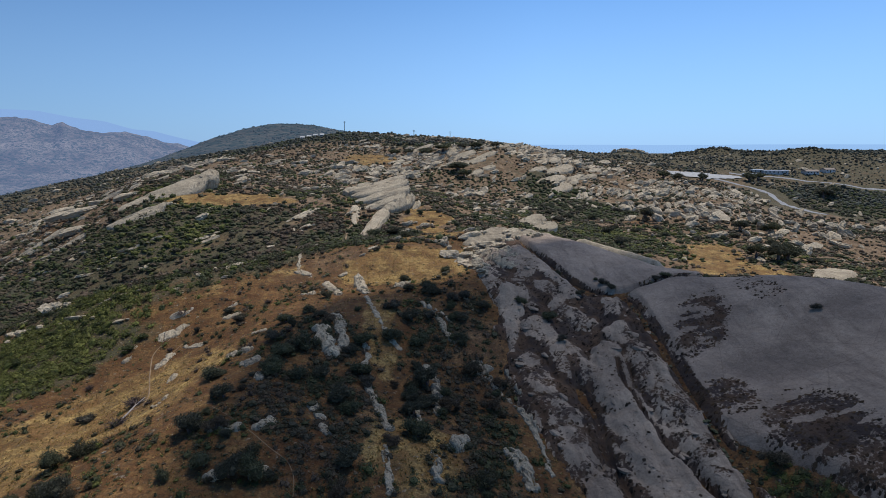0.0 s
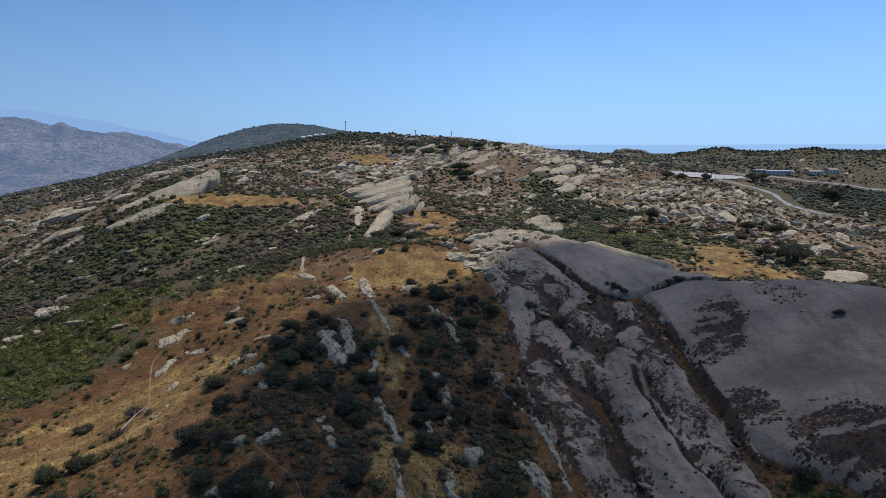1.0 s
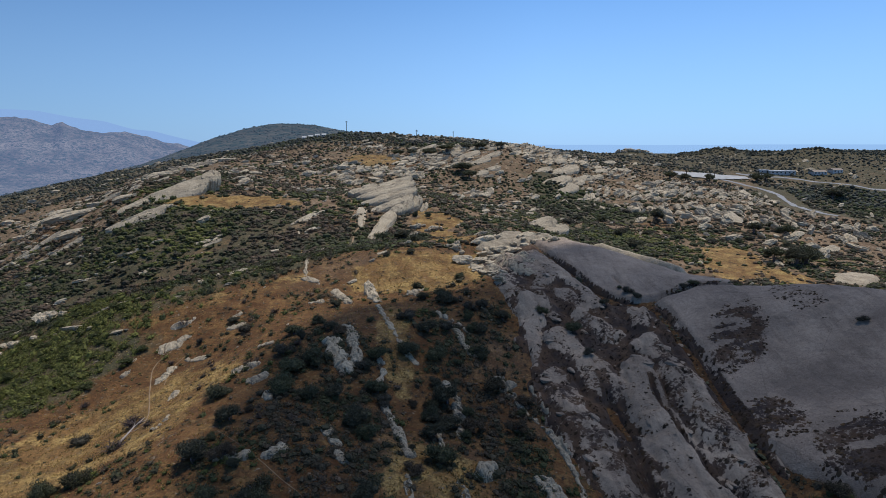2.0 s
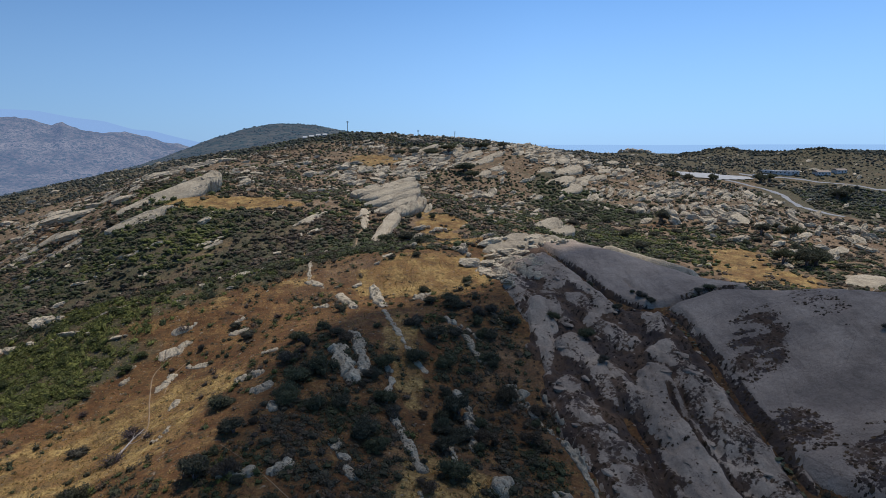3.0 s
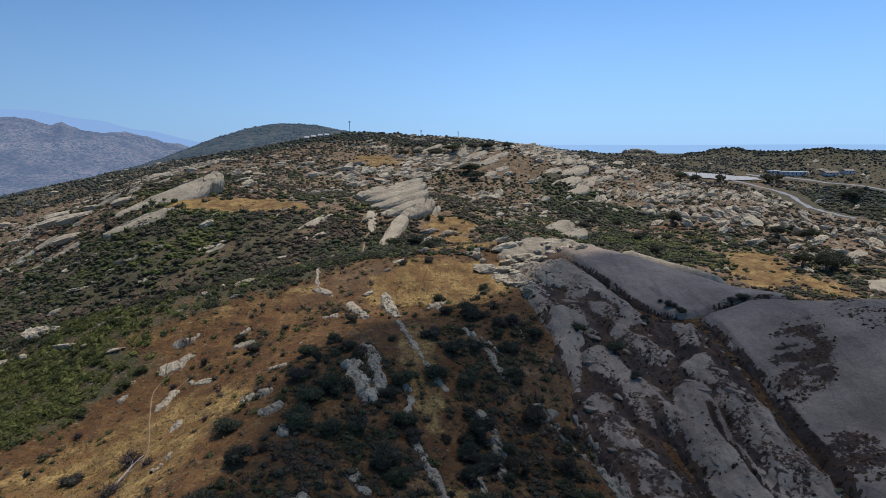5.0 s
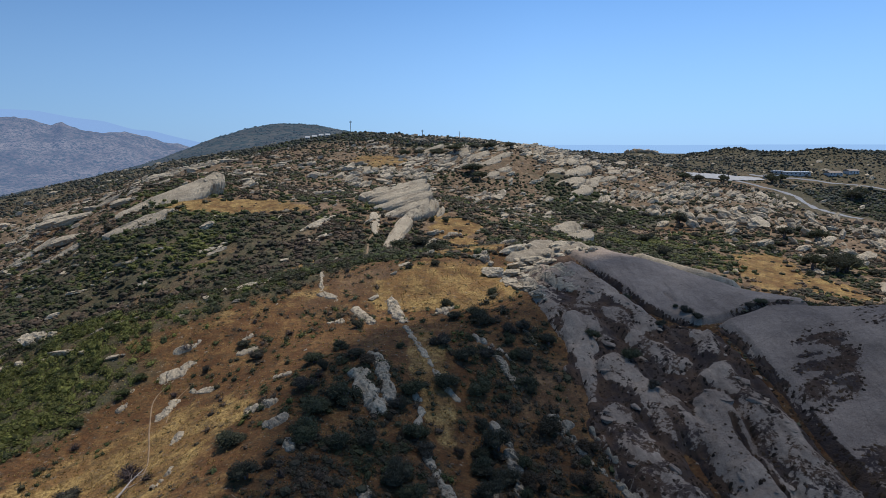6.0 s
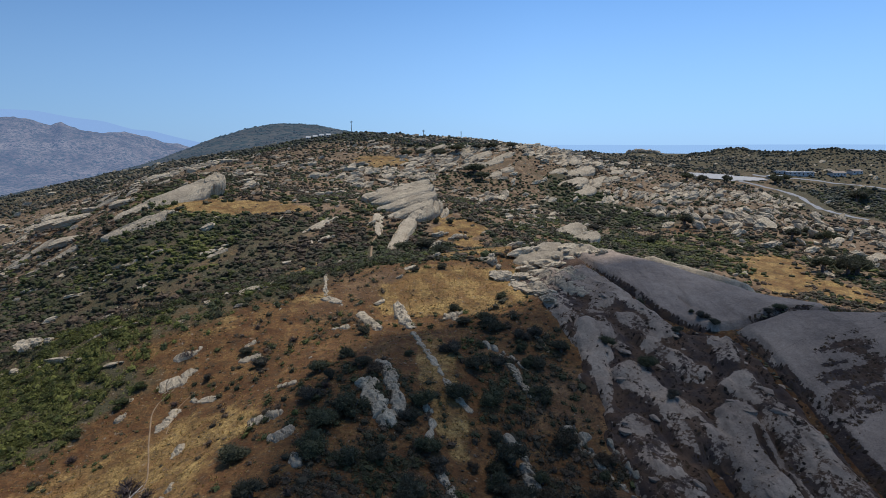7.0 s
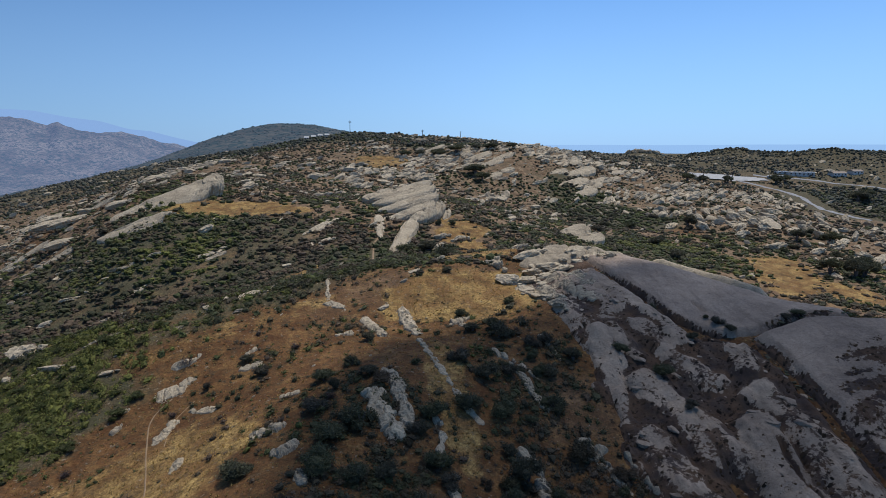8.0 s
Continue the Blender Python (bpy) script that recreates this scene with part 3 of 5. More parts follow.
def mossy(x, y):
    """How thick the dark mats grow on the bare rock: in the furrows between the ribs and in a few hollows of the dome."""
    x, y = np.broadcast_arrays(np.asarray(x, float), np.asarray(y, float))
    ribs = edge_distance(x, y, RIBBED) > -0.5
    back, high, clean = boss_parts(x, y)
    blotch = 0.75 * ripple(x * 1.3 + 0.35 * y, y * 0.75, 4.2, 66, 4)
    soil = smooth(0.05, 0.35, 0.50 - back * (0.42 + 0.62 * clean) + blotch - 0.3 * smooth(140, 158, y) - 0.12 * smooth(112, 95, y))
    soil = np.maximum(soil, 0.85 * rock_spots(x, y, clean))
    for line, width, depth in CRACKS:
        soil = np.maximum(soil, 0.9 * smooth(2.2 * width, 0.8 * width, line_distance(x + 1.6 * ripple(x, y, 9, 24), y + ripple(x, y, 6, 26), line)))
    hollow = np.maximum(patch(x, y, 49.4, 110, 4.3, 9.2, -32), 0.8 * patch(x, y, 46.1, 91, 3.6, 4.5, 20)) + 0.75 * patch(x, y, 53, 81, 6, 6, 20) + 0.75 * patch(x, y, 56, 73, 6, 7, 0) + 0.8 * patch(x, y, 50, 131, 5.5, 1.8, 4) + 0.4 * patch(x, y, 63, 116, 3, 6, 0)
    return np.where(ribs, np.clip(soil, 0, 1), 0.92 * hollow * smooth(-0.45, 0.02, ripple(x * 0.7 + y * 0.3, y * 2.6, 3.6, 65, 4)))


def rock_face(name, outline, rise, edge, rough, grooves, mat, label, axes=(), piece_name="rib", step=0.45):
    """axes: the lines along which the face is split into ribs, each a part."""
    face = (outline, rise, edge, rough, grooves)
    FACES.append(face)
    xs, ys = [p[0] for p in outline], [p[1] for p in outline]
    x, y = np.meshgrid(np.arange(min(xs) - 3, max(xs) + 3, step), np.arange(min(ys) - 3, max(ys) + 3, step))
    d, z = face_height(x, y, face)
    ny, nx = x.shape
    top = land(x, y) + np.where(d > -0.2, z, -0.8)
    i = np.arange(nx * ny).reshape(ny, nx)
    q = np.stack([i[:-1, :-1], i[:-1, 1:], i[1:, 1:], i[1:, :-1]], -1).reshape(-1, 4)
    q = q[(d.ravel()[q] > -0.9).any(1)]
    v = np.stack([x, y, top], -1).reshape(-1, 3)
    moss = mossy(x, y) if len(FACES) <= 3 else np.zeros(x.shape)

    def piece(q):
        used, back = np.unique(q, return_inverse=True)
        return sheet(name, v[used], back.reshape(-1, 4), mat, moss=moss.ravel()[used])
    if not axes:
        return tagged(new(name, piece(q)), label, "rock")
    whole = tagged(new(name), label, "rock")
    mid = v[q].mean(1)
    nearest = np.argmin([line_distance(mid[:, 0], mid[:, 1], a) for a in axes], 0)
    for k in range(len(axes)):
        part(piece_name, piece(q[nearest == k]), whole)
    return whole


rock_face("rock_dome", [(21.8, 175.7), (25.8, 173.1), (31, 178), (47.1, 155.2), (59, 133), (57, 127), (52, 132), (41.6, 129.4), (34.9, 130.9), (30.5, 137.7), (26.4, 151.7)], 1.3, 1.1, 0.35,
          [([(35.2, 143), (37.4, 137.4), (38.7, 130.4)], 0.28, 0.8), ([(27.2, 164.7), (32.2, 157.2), (35.4, 153.9)], 0.25, 0.3)], SLAB, "huge smooth grey sandstone slab tilted on the hillside",
          [[(24.7, 169.6), (31.3, 145.1), (36, 131.8)], [(28.5, 168.3), (39.9, 148.5), (48.8, 134.1)], [(42.6, 154), (53, 140), (56, 129)]], "slab")
rock_face("rock_dome", [(40.6, 128.9), (51.9, 131.7), (58, 127.2), (68, 123), (76, 114), (86, 106), (100, 100), (99.1, 69.5), (80.2, 56.1), (61.1, 52.1), (53.1, 64.1), (48.4, 73.4), (43.6, 81.3), (41.8, 86.9), (41.6, 93), (41.6, 101.1), (41.5, 109), (40.8, 119.3)], 1.4, 1.8, 0.45,
          [([(61, 126), (60, 113.4), (58.7, 101)], 1.2, 0.25)], SLAB, "huge bare grey sandstone dome with dark scrub patches",
          [[(48.1, 128.4), (46.6, 105), (46.6, 84.7)], [(58, 126), (59.8, 101), (58, 60)], [(74, 112), (78.8, 92.5), (75.8, 59.9)], [(94, 100), (92.7, 71.2)]], "slab")
rock_face("rock_outcrop", RIBBED, 0.9, 1.2, 1.9,
          CRACKS, RIB, "ribbed pale sandstone face with dark scrub in its furrows",
          [[(6.8, 160.8), (8.9, 135), (13.1, 116.7), (14.1, 100.5), (17.1, 84.2)], [(10, 154), (13.9, 131.7), (18.8, 119.1), (20.8, 104.9), (21.7, 92.6), (24.3, 70.5)], [(17.3, 159.6), (20.1, 136.4), (25.5, 117.6), (27.5, 105.3), (28.4, 93), (31.4, 70.6)], [(24.2, 142.9), (30.7, 119.9), (33.6, 104.4), (35.1, 91.2), (37, 70.6)], [(29.6, 133.8), (35.8, 118), (39.1, 103.2), (39.7, 87), (40.8, 66.3)]])
rock_face("rock_ledge", [(6, 174), (11, 170.5), (16, 171.5), (21, 175), (25.5, 179), (32, 181.5), (39, 178.5), (43, 182), (36, 187), (24, 188), (13, 185), (7, 180)], 1.2, 2.4, 1.7, [([(10, 169), (14, 188)], 0.35, 1.0), ([(17, 171), (20, 188)], 0.3, 0.8), ([(27, 178), (31, 188)], 0.35, 0.9), ([(6, 177), (18, 178), (30, 183)], 0.3, 0.8), ([(22, 176), (26, 188)], 0.3, 0.7)], ROCK, "pale cracked sandstone ledge at the brow of the knoll")
rock_face("rock_ledge", [(36, 179), (45, 181), (54, 177), (60, 168), (64, 160), (58, 158), (52, 165), (44, 173)], 4.2, 3.0, 0.6, [], ROCK, "long pale sandstone ledge behind the slab")
rock_face("rock_ledge", [(140, 222), (150, 219), (160, 226), (168, 238), (158, 240), (147, 233)], 0.8, 2.0, 1.2, [], ROCK, "pale flat sandstone ledge beside dry grass")


# ---- trodden paths and roads, laid on the land ----
def ribbon(name, line, width, mat, lift, label, ragged=0.25, step=0.7, category="path"):
    pts, along = np.array(line, float), [0.0]
    for a, b in zip(pts, pts[1:]):
        along.append(along[-1] + np.hypot(*(b - a)))
    s = np.arange(0, along[-1], step)
    x, y = np.interp(s, along, pts[:, 0]), np.interp(s, along, pts[:, 1])
    for _ in range(3):
        x[1:-1], y[1:-1] = (x[:-2] + 2 * x[1:-1] + x[2:]) / 4, (y[:-2] + 2 * y[1:-1] + y[2:]) / 4
    dx, dy = np.gradient(x), np.gradient(y)
    n = np.hypot(dx, dy)
    px, py = -dy / n, dx / n
    rows = []
    for side in (-1.0, -0.4, 0.4, 1.0):
        w = width * side * (1 + ragged * ripple(s, s * 0 + side * 9, 3 * step, 81))
        qx, qy = x + px * w, y + py * w
        rows.append(np.stack([qx, qy, surface(qx, qy) + (lift if abs(side) < 0.9 else lift * 0.3 - 0.02)], -1))
    v = np.stack(rows, 1)
    i = np.arange(v.shape[0] * 4).reshape(-1, 4)
    q = np.stack([i[:-1, :-1], i[:-1, 1:], i[1:, 1:], i[1:, :-1]], -1).reshape(-1, 4)
    return tagged(new(name, sheet(name, v.reshape(-1, 3), q[:, ::-1], mat)), label, category, kind="structure")


for key, (line, width) in PATHS.items():
    ribbon("path", line, width * 0.42, TRAIL, 0.05, "narrow pale footpath worn into dry soil", 0.5)
for line, width in ROADS:
    ribbon("road", line, width, ASPHALT, 0.5, "pale two-lane road winding through scrub", 0.05, 4.0, "road")


# ---- boulders and tilted slabs ----
def ball(level):
    bm = bmesh.new()
    bmesh.ops.create_icosphere(bm, subdivisions=level, radius=1)
    v = np.array([p.co[:] for p in bm.verts])
    f = np.array([[p.index for p in q.verts] for q in bm.faces])
    bm.free()
    return v, f


def boulder(level, seed, boxy=3.0, lump=0.13, cuts=9, wear=1.0):
    """Corners of a weathered, broken block about 2 m across: a rounded box with flat faces split off it."""
    v, f = ball(level)
    v = v / (np.abs(v) ** boxy).sum(1, keepdims=True) ** (1 / boxy)
    rng = np.random.default_rng(seed)
    for k in range(cuts):
        n = rng.normal(size=3) * (1, 1, 0.8)
        n /= np.linalg.norm(n)
        over = np.maximum(v @ n - rng.uniform(0.52, 0.9), 0)
        v = v - 0.92 * over[:, None] * n
    shift = Vector((seed * 7.1, seed * 3.3, seed * 5.7))
    push = np.array([noise.fractal(Vector(p) * 1.5 + shift, 0.6, 2.2, 5) for p in v])
    rough = np.array([abs(noise.noise(Vector((p[0], p[1], p[2] * 1.8)) * 3.7 + shift)) for p in v])
    crease = np.array([abs(noise.noise(Vector((p[0] * 0.6, p[1] * 0.8, p[2] * 2.6)) * 1.9 + shift)) for p in v])
    beds = np.array([noise.noise(Vector((p[0] * 0.2, p[1] * 0.2, p[2] * 4.5)) + shift) for p in v])
    v = v * (1 + lump * push - wear * (0.13 * rough + 0.2 * smooth(0.10, 0.02, crease)))[:, None]
    v[:, :2] *= (1 + 0.13 * wear * beds)[:, None]
    return v, f


ROCK_MESHES = []
ROUGH_MESHES = []
for s in range(9):
    ROCK_MESHES.append(sheet("boulder", *boulder(3, s + 1, (2.3, 3.2, 4.5)[s % 3]), ROCK, False))
    ROUGH_MESHES.append(sheet("boulder", *boulder(4, s + 1, (2.3, 3.2, 4.5)[s % 3]), ROCK, False))


BROW_ROCKS = [(1.8, 164, 5.6, 4, 2.4, -12), (6.4, 164.4, 5, 3.6, 2.0, 10), (10.5, 166.5, 6.5, 3.8, 1.7, 24), (15.4, 168.6, 7, 4, 1.7, 20), (21.1, 179.2, 6.5, 4, 1.8, 28), (13, 171.5, 6, 4, 1.9, 15), (24.6, 175.9, 6.5, 4, 1.7, 26), (8, 169.5, 5, 3.5, 1.8, 30), (30, 178.5, 6, 3.6, 1.6, 20), (5.8, 158.5, 3.6, 2.4, 1.0, -60), (6.6, 154, 5.4, 2.6, 1.0, -72), (-0.9, 176.3, 2.6, 2, 1.3, 40), (8.8, 158.6, 3, 2.2, 0.9, -70)]
SLAB_MESHES = [sheet("boulder", *boulder(4, s + 60, (2.4, 3.2)[s % 2], 0.11, 7, 0.6), ROCK, False) for s in range(5)]


def rock(x, y, length, width, height, heading, lean=6, seed=0, label="", category="boulder", sink=0.36):
    ob = new("tilted_boulder" if length > 6 and height < 0.3 * length else "rock_fragment" if length < 2.2 else "boulder", SLAB_MESHES[seed % 5] if length > 13 else (ROUGH_MESHES if length > 4.5 else ROCK_MESHES)[seed % 9])
    ob.matrix_world = pose(x, y, float(surface(x, y)) + height * (0.5 - sink), 0, 0, heading) @ pose(0, 0, 0, 20 if length > 13 else (-14, 9, 4, -6)[seed % 4], -lean) @ Matrix.Diagonal((length / 2, width / 2, height / 2 * 1.15, 1))
    return tagged(ob, label, category)


# x, y, length, width, height, heading
LEFT_ROCKS = [
    (-112.4, 244.5, 4, 2.8, 2.2, 1), (-101.6, 300, 7, 4, 3.2, 20), (-111.3, 209, 9, 2.6, 1.3, 20),
    (-86.2, 214.2, 8, 3, 1, 46), (-93.4, 239.5, 3, 1.8, 1, 40), (-166, 240, 9, 4, 2.2, 15), (-121.2, 198.7, 6.5, 2.6, 1.3, 30), (-62.7, 150, 2, 1.4, 0.9, 84),
    (-56.6, 158.7, 6.5, 2.8, 1.1, 44), (-94.2, 139.1, 5.4, 4.2, 3.4, 8), (-83.1, 130.7, 6.1, 2.4, 1.2, -10), (-93.7, 128.6, 4.6, 3.3, 2.1, 10),
]
SLOPE_SLABS = [
    (-72.6, 128.9, 3.2, 1.8, 0.7, 3), (-77.6, 138.9, 6.3, 1.5, 0.5, 28), (-176, 282, 22, 5, 2.6, 32), (-150, 246, 16, 5, 2.2, 30), (-140, 268, 14, 4, 2.4, 34),
    (-160, 268, 20, 5, 3, 34), (-187, 300, 18, 5, 2.6, 30), (-150, 322, 16, 6, 4, 30), (-132, 218, 7, 2.4, 1.2, 28), (-146, 214, 6, 2.2, 1.1, 30), (-104, 185.9, 5, 2, 1, 28), (-100, 166, 4, 1.6, 0.9, 30),
]
MEADOW_ROCKS = [
    (-58.3, 124.7, 5.2, 3.4, 0.7, 33), (-56.1, 114.7, 4.6, 2.4, 0.5, 81), (-51.7, 118.3, 5.2, 1.8, 0.5, -17), (-49.4, 103, 3.5, 2, 0.6, 89), (-37.1, 104, 4, 3, 1.3, 21),
    (-36.9, 114.8, 2.4, 2, 0.7, 13), (-33.2, 98.5, 3, 2.3, 1, 45), (-59, 131, 4, 2.6, 1.1, 35), (-64.3, 116.7, 2.2, 1.6, 0.9, 60), (-48.2, 133, 1.7, 1.5, 0.6, 45),
    (-45.4, 91.1, 4.6, 1.7, 0.8, 80), (-65.4, 120.6, 1.6, 1.1, 0.6, 20), (-30, 76, 4, 2, 0.9, 10), (-27.5, 67, 3, 2, 0.9, 30),
]
SPINE_ROCKS = [(-10.3, 143, 4.4, 3.6, 1.6, 31), (-32.6, 138.7, 3.4, 2, 0.8, 20), (-47, 128, 3, 2.4, 0.7, 10), (-8.6, 139.6, 3.4, 1.6, 0.9, -40)]
GULLY_ROCKS = [(-24.4, 77.6, 3.4, 2.3, 1.3, 54), (-22.7, 68, 2.4, 1.5, 0.9, 39), (-0.8, 73.9, 6.7, 2.4, 1.3, -80), (2.1, 80.4, 3.6, 2.7, 1.7, 64), (7.5, 104.6, 3, 2.2, 1.3, 46), (11, 77.3, 8.4, 3.4, 1.3, -80), (-30, 92.6, 3, 1.8, 0.9, -60)]
# ribs of rock that run down the slope: line, half-width, height
RIBS = [([(-22.8, 119), (-20.2, 113.2), (-19.4, 108.8), (-18.2, 104)], 1.2, 1.2), ([(-23.6, 111), (-21.7, 106.6), (-19.4, 102)], 1.5, 1.4), ([(-21.6, 148.6), (-20, 143), (-18.4, 138)], 1.5, 1.1), ([(-17.6, 134), (-15.9, 126.2), (-13.2, 117.5), (-10.9, 111.3), (-8.2, 107)], 0.7, 0.5),
        ([(-4.6, 127.6), (-1.2, 121.2), (0.7, 115.8), (2, 112)], 0.9, 0.9), ([(-1.4, 124), (1.6, 119.6)], 0.6, 0.6), ([(-2.9, 102.4), (-1.4, 99), (-0.6, 93.3), (-1.1, 89)], 1.1, 1.1), ([(6.4, 106.6), (8.2, 102.3)], 1.3, 1.4), ([(8.6, 101.4), (10.1, 97.9), (12.6, 93.7), (14.2, 88.9), (14.8, 84), (15.4, 77)], 0.75, 0.9), ([(11.4, 105.2), (12.6, 99.7), (13.4, 95.8)], 0.35, 0.5),
        ([(-12, 92.8), (-10.6, 88.4), (-9, 84.1), (-7.8, 81)], 0.9, 0.9), ([(-19.5, 84), (-17.7, 80.8), (-16, 77)], 0.9, 0.8), ([(-40.6, 168), (-39, 160), (-38, 154)], 0.7, 0.6), ([(-37.6, 152.6), (-34, 149.6)], 1.2, 0.6), ([(-28.6, 145), (-25, 138)], 1.4, 0.9), ([(-14.8, 107.6), (-13.3, 103.2), (-13.8, 99)], 0.7, 0.7), ([(-8, 75.8), (-6.4, 67)], 0.7, 0.8), ([(-4.2, 91), (-3.6, 85)], 0.5, 0.6), ([(4.4, 133), (6.6, 126)], 0.6, 0.5)]
KNOLL_ROCKS = [
    
    (-13.9, 231.1, 5.6, 3, 2.2, 18), (-7.5, 230.3, 5, 3, 2.4, 9), (0.3, 173.8, 5.2, 2.9, 2.5, -76), (8, 178, 8, 3.4, 2, 19), (9.2, 151.9, 6.5, 3.6, 1.2, -75), (27, 171.6, 3, 2.4, 1.6, 10), (9.3, 143.9, 5, 2, 0.9, -72),
    (-55, 234, 10, 3.6, 2, 60), (-51.3, 220.7, 6, 2.6, 1.4, 48), (-52.6, 241, 8, 2.5, 1.4, 60),
]
CANYON_ROCKS = [
    (151.4, 326.3, 14, 9.4, 7, 32), (131.5, 285, 13, 6, 4, 22), (105, 335, 12, 6, 4, 50), (243.6, 498.6, 16, 10, 6.5, 46), (147.8, 280.6, 10, 4.4, 3, 30),
    (146.2, 268.9, 9, 4.3, 2.8, 20), (156.2, 268.6, 14, 5, 2.8, 30), (16.5, 395.6, 8, 5, 4, 28), (24.9, 401.8, 10, 5, 4, 61), (158.4, 318, 12, 6, 4.4, 41),
    (137.5, 328.9, 13, 6, 4.4, 44), (174.1, 305.6, 13, 5, 3.2, 33), (174, 277.8, 15, 5, 2.6, 32), (128, 306, 9, 5, 3.4, 30), (166, 296, 9, 6, 3.6, 20),
]
def outcrop(line, half, height, seed, label, group):
    """Bedrock that breaks through the soil along a line: ragged, cracked, in places buried."""
    pts = np.array(line, float)
    along = np.concatenate([[0], np.cumsum(np.hypot(*np.diff(pts, axis=0).T))])
    far = along[-1]
    u, v = np.meshgrid(np.linspace(-half, far + half, max(14, int((far + 2 * half) / 0.2))), np.linspace(-1.35, 1.35, max(13, int(half / 0.08))), indexing="ij")
    cx, cy = np.interp(u, along, pts[:, 0]), np.interp(u, along, pts[:, 1])
    held = np.clip(u, 0.05, far - 0.05)
    ex, ey = np.interp(held + 0.3, along, pts[:, 0]) - np.interp(held - 0.3, along, pts[:, 0]), np.interp(held + 0.3, along, pts[:, 1]) - np.interp(held - 0.3, along, pts[:, 1])
    n = np.hypot(ex, ey) + 1e-6
    over = np.minimum(u, 0) + np.maximum(u - far, 0)
    x, y = cx + ex / n * over - ey / n * v * half, cy + ey / n * over + ex / n * v * half
    body = min(0.62, 0.2 + 0.45 * half) - (over / half) ** 2 - 0.8 * v ** 2 + 1.15 * ripple(x, y, 0.9 + 0.7 * half, 31 + seed, 4)
    cut = smooth(0.1, 0.0, np.abs(ripple(x * 1.2 + 0.5 * y, y * 0.8, 2.2, 32 + seed, 3)))
    z = height * (0.95 * np.clip(body, 0, 1) ** 0.45 * (0.65 + 0.6 * ripple(x, y, 0.9, 33 + seed, 3)) - 0.5 * cut) + 0.06 * ripple(x, y, 0.5, 34 + seed, 2)
    z = surface(x, y) + np.where(body > 0.02, np.maximum(z, -0.4), -0.35)
    i = np.arange(u.size).reshape(u.shape)
    q = np.stack([i[:-1, :-1], i[1:, :-1], i[1:, 1:], i[:-1, 1:]], -1).reshape(-1, 4)
    return tagged(new("rock_outcrop", sheet("rock_outcrop", np.stack([x, y, z], -1).reshape(-1, 3), q, ROCK, False)), label, "rock", group)


for n, row in enumerate(RIBS):
    outcrop(*row, n, "narrow broken rib of pale sandstone running downslope", "rocks of the spine")
for n, (line, half, high) in enumerate((([(5, 160.5), (8, 153)], 1.9, 0.8), ([(8.4, 158), (10.4, 150)], 1.5, 0.8), ([(11.6, 163), (14.4, 155)], 2.0, 0.7), ([(16, 164), (18.4, 156)], 1.8, 0.6), ([(9.4, 148.5), (10.4, 142)], 1.1, 0.6), ([(2, 167), (5, 163.6)], 1.5, 0.8), ([(7, 166), (11, 165)], 1.3, 0.7), ([(15, 153), (17.6, 146)], 1.6, 0.5))):
    outcrop(line, half, high, 40 + n, "pale broken sandstone slab at the brow", "rocks of the brow")
for group, rows, label, lean in (
        ("boulders of the left slope", LEFT_ROCKS, "pale weathered sandstone boulder among green chaparral", 9), ("slabs of the left slope", SLOPE_SLABS, "long pale sandstone slab half buried in brush", 14),
        ("rocks of the meadow", MEADOW_ROCKS, "low white sandstone outcrop in dry reddish soil", 3), ("rocks of the spine", SPINE_ROCKS, "narrow pale rock rib beside dark shrubs", 6),
        ("rocks of the gully", GULLY_ROCKS, "pale upright sandstone rib among dark bushes", 6), ("rocks of the knoll", KNOLL_ROCKS, "leaning pale sandstone outcrop on the grassy knoll", 14),
        ("rocks of the brow", BROW_ROCKS, "flat pale sandstone block in the sunlit ledge", 4), ("boulders of the canyon", CANYON_ROCKS, "big rounded sandstone boulder on the stony slope", 8)):
    for i, row in enumerate(rows):
        if row in MEADOW_ROCKS + SPINE_ROCKS + GULLY_ROCKS:
            c, w = 0.42 * row[2] * math.cos(radians(row[5])), 0.42 * row[2] * math.sin(radians(row[5]))
            outcrop([(row[0] - c, row[1] - w), (row[0] + c, row[1] + w)], 0.46 * row[3], row[4], i + len(group), label, group)
            continue
        tagged(rock(*row[:5], row[5], lean, i * 5 + len(group), label), group=group)
        if row[2] < 9.5:
            x, y, long, wide, high, heading = row
            c, s = math.cos(radians(heading)), math.sin(radians(heading))
            for k, (u, v) in enumerate(((0.62, 0.25), (-0.5, -0.6), (-0.7, 0.4))[: 1 + i % 3]):
                tagged(rock(x + u * long * c - v * wide * s, y + u * long * s + v * wide * c, long * (0.42, 0.3, 0.36)[k], wide * (0.6, 0.45, 0.5)[k], high * (0.6, 0.5, 0.7)[k], heading + 40 * k - 30, lean, i * 3 + k, "broken piece of pale sandstone beside the outcrop"), group=group)
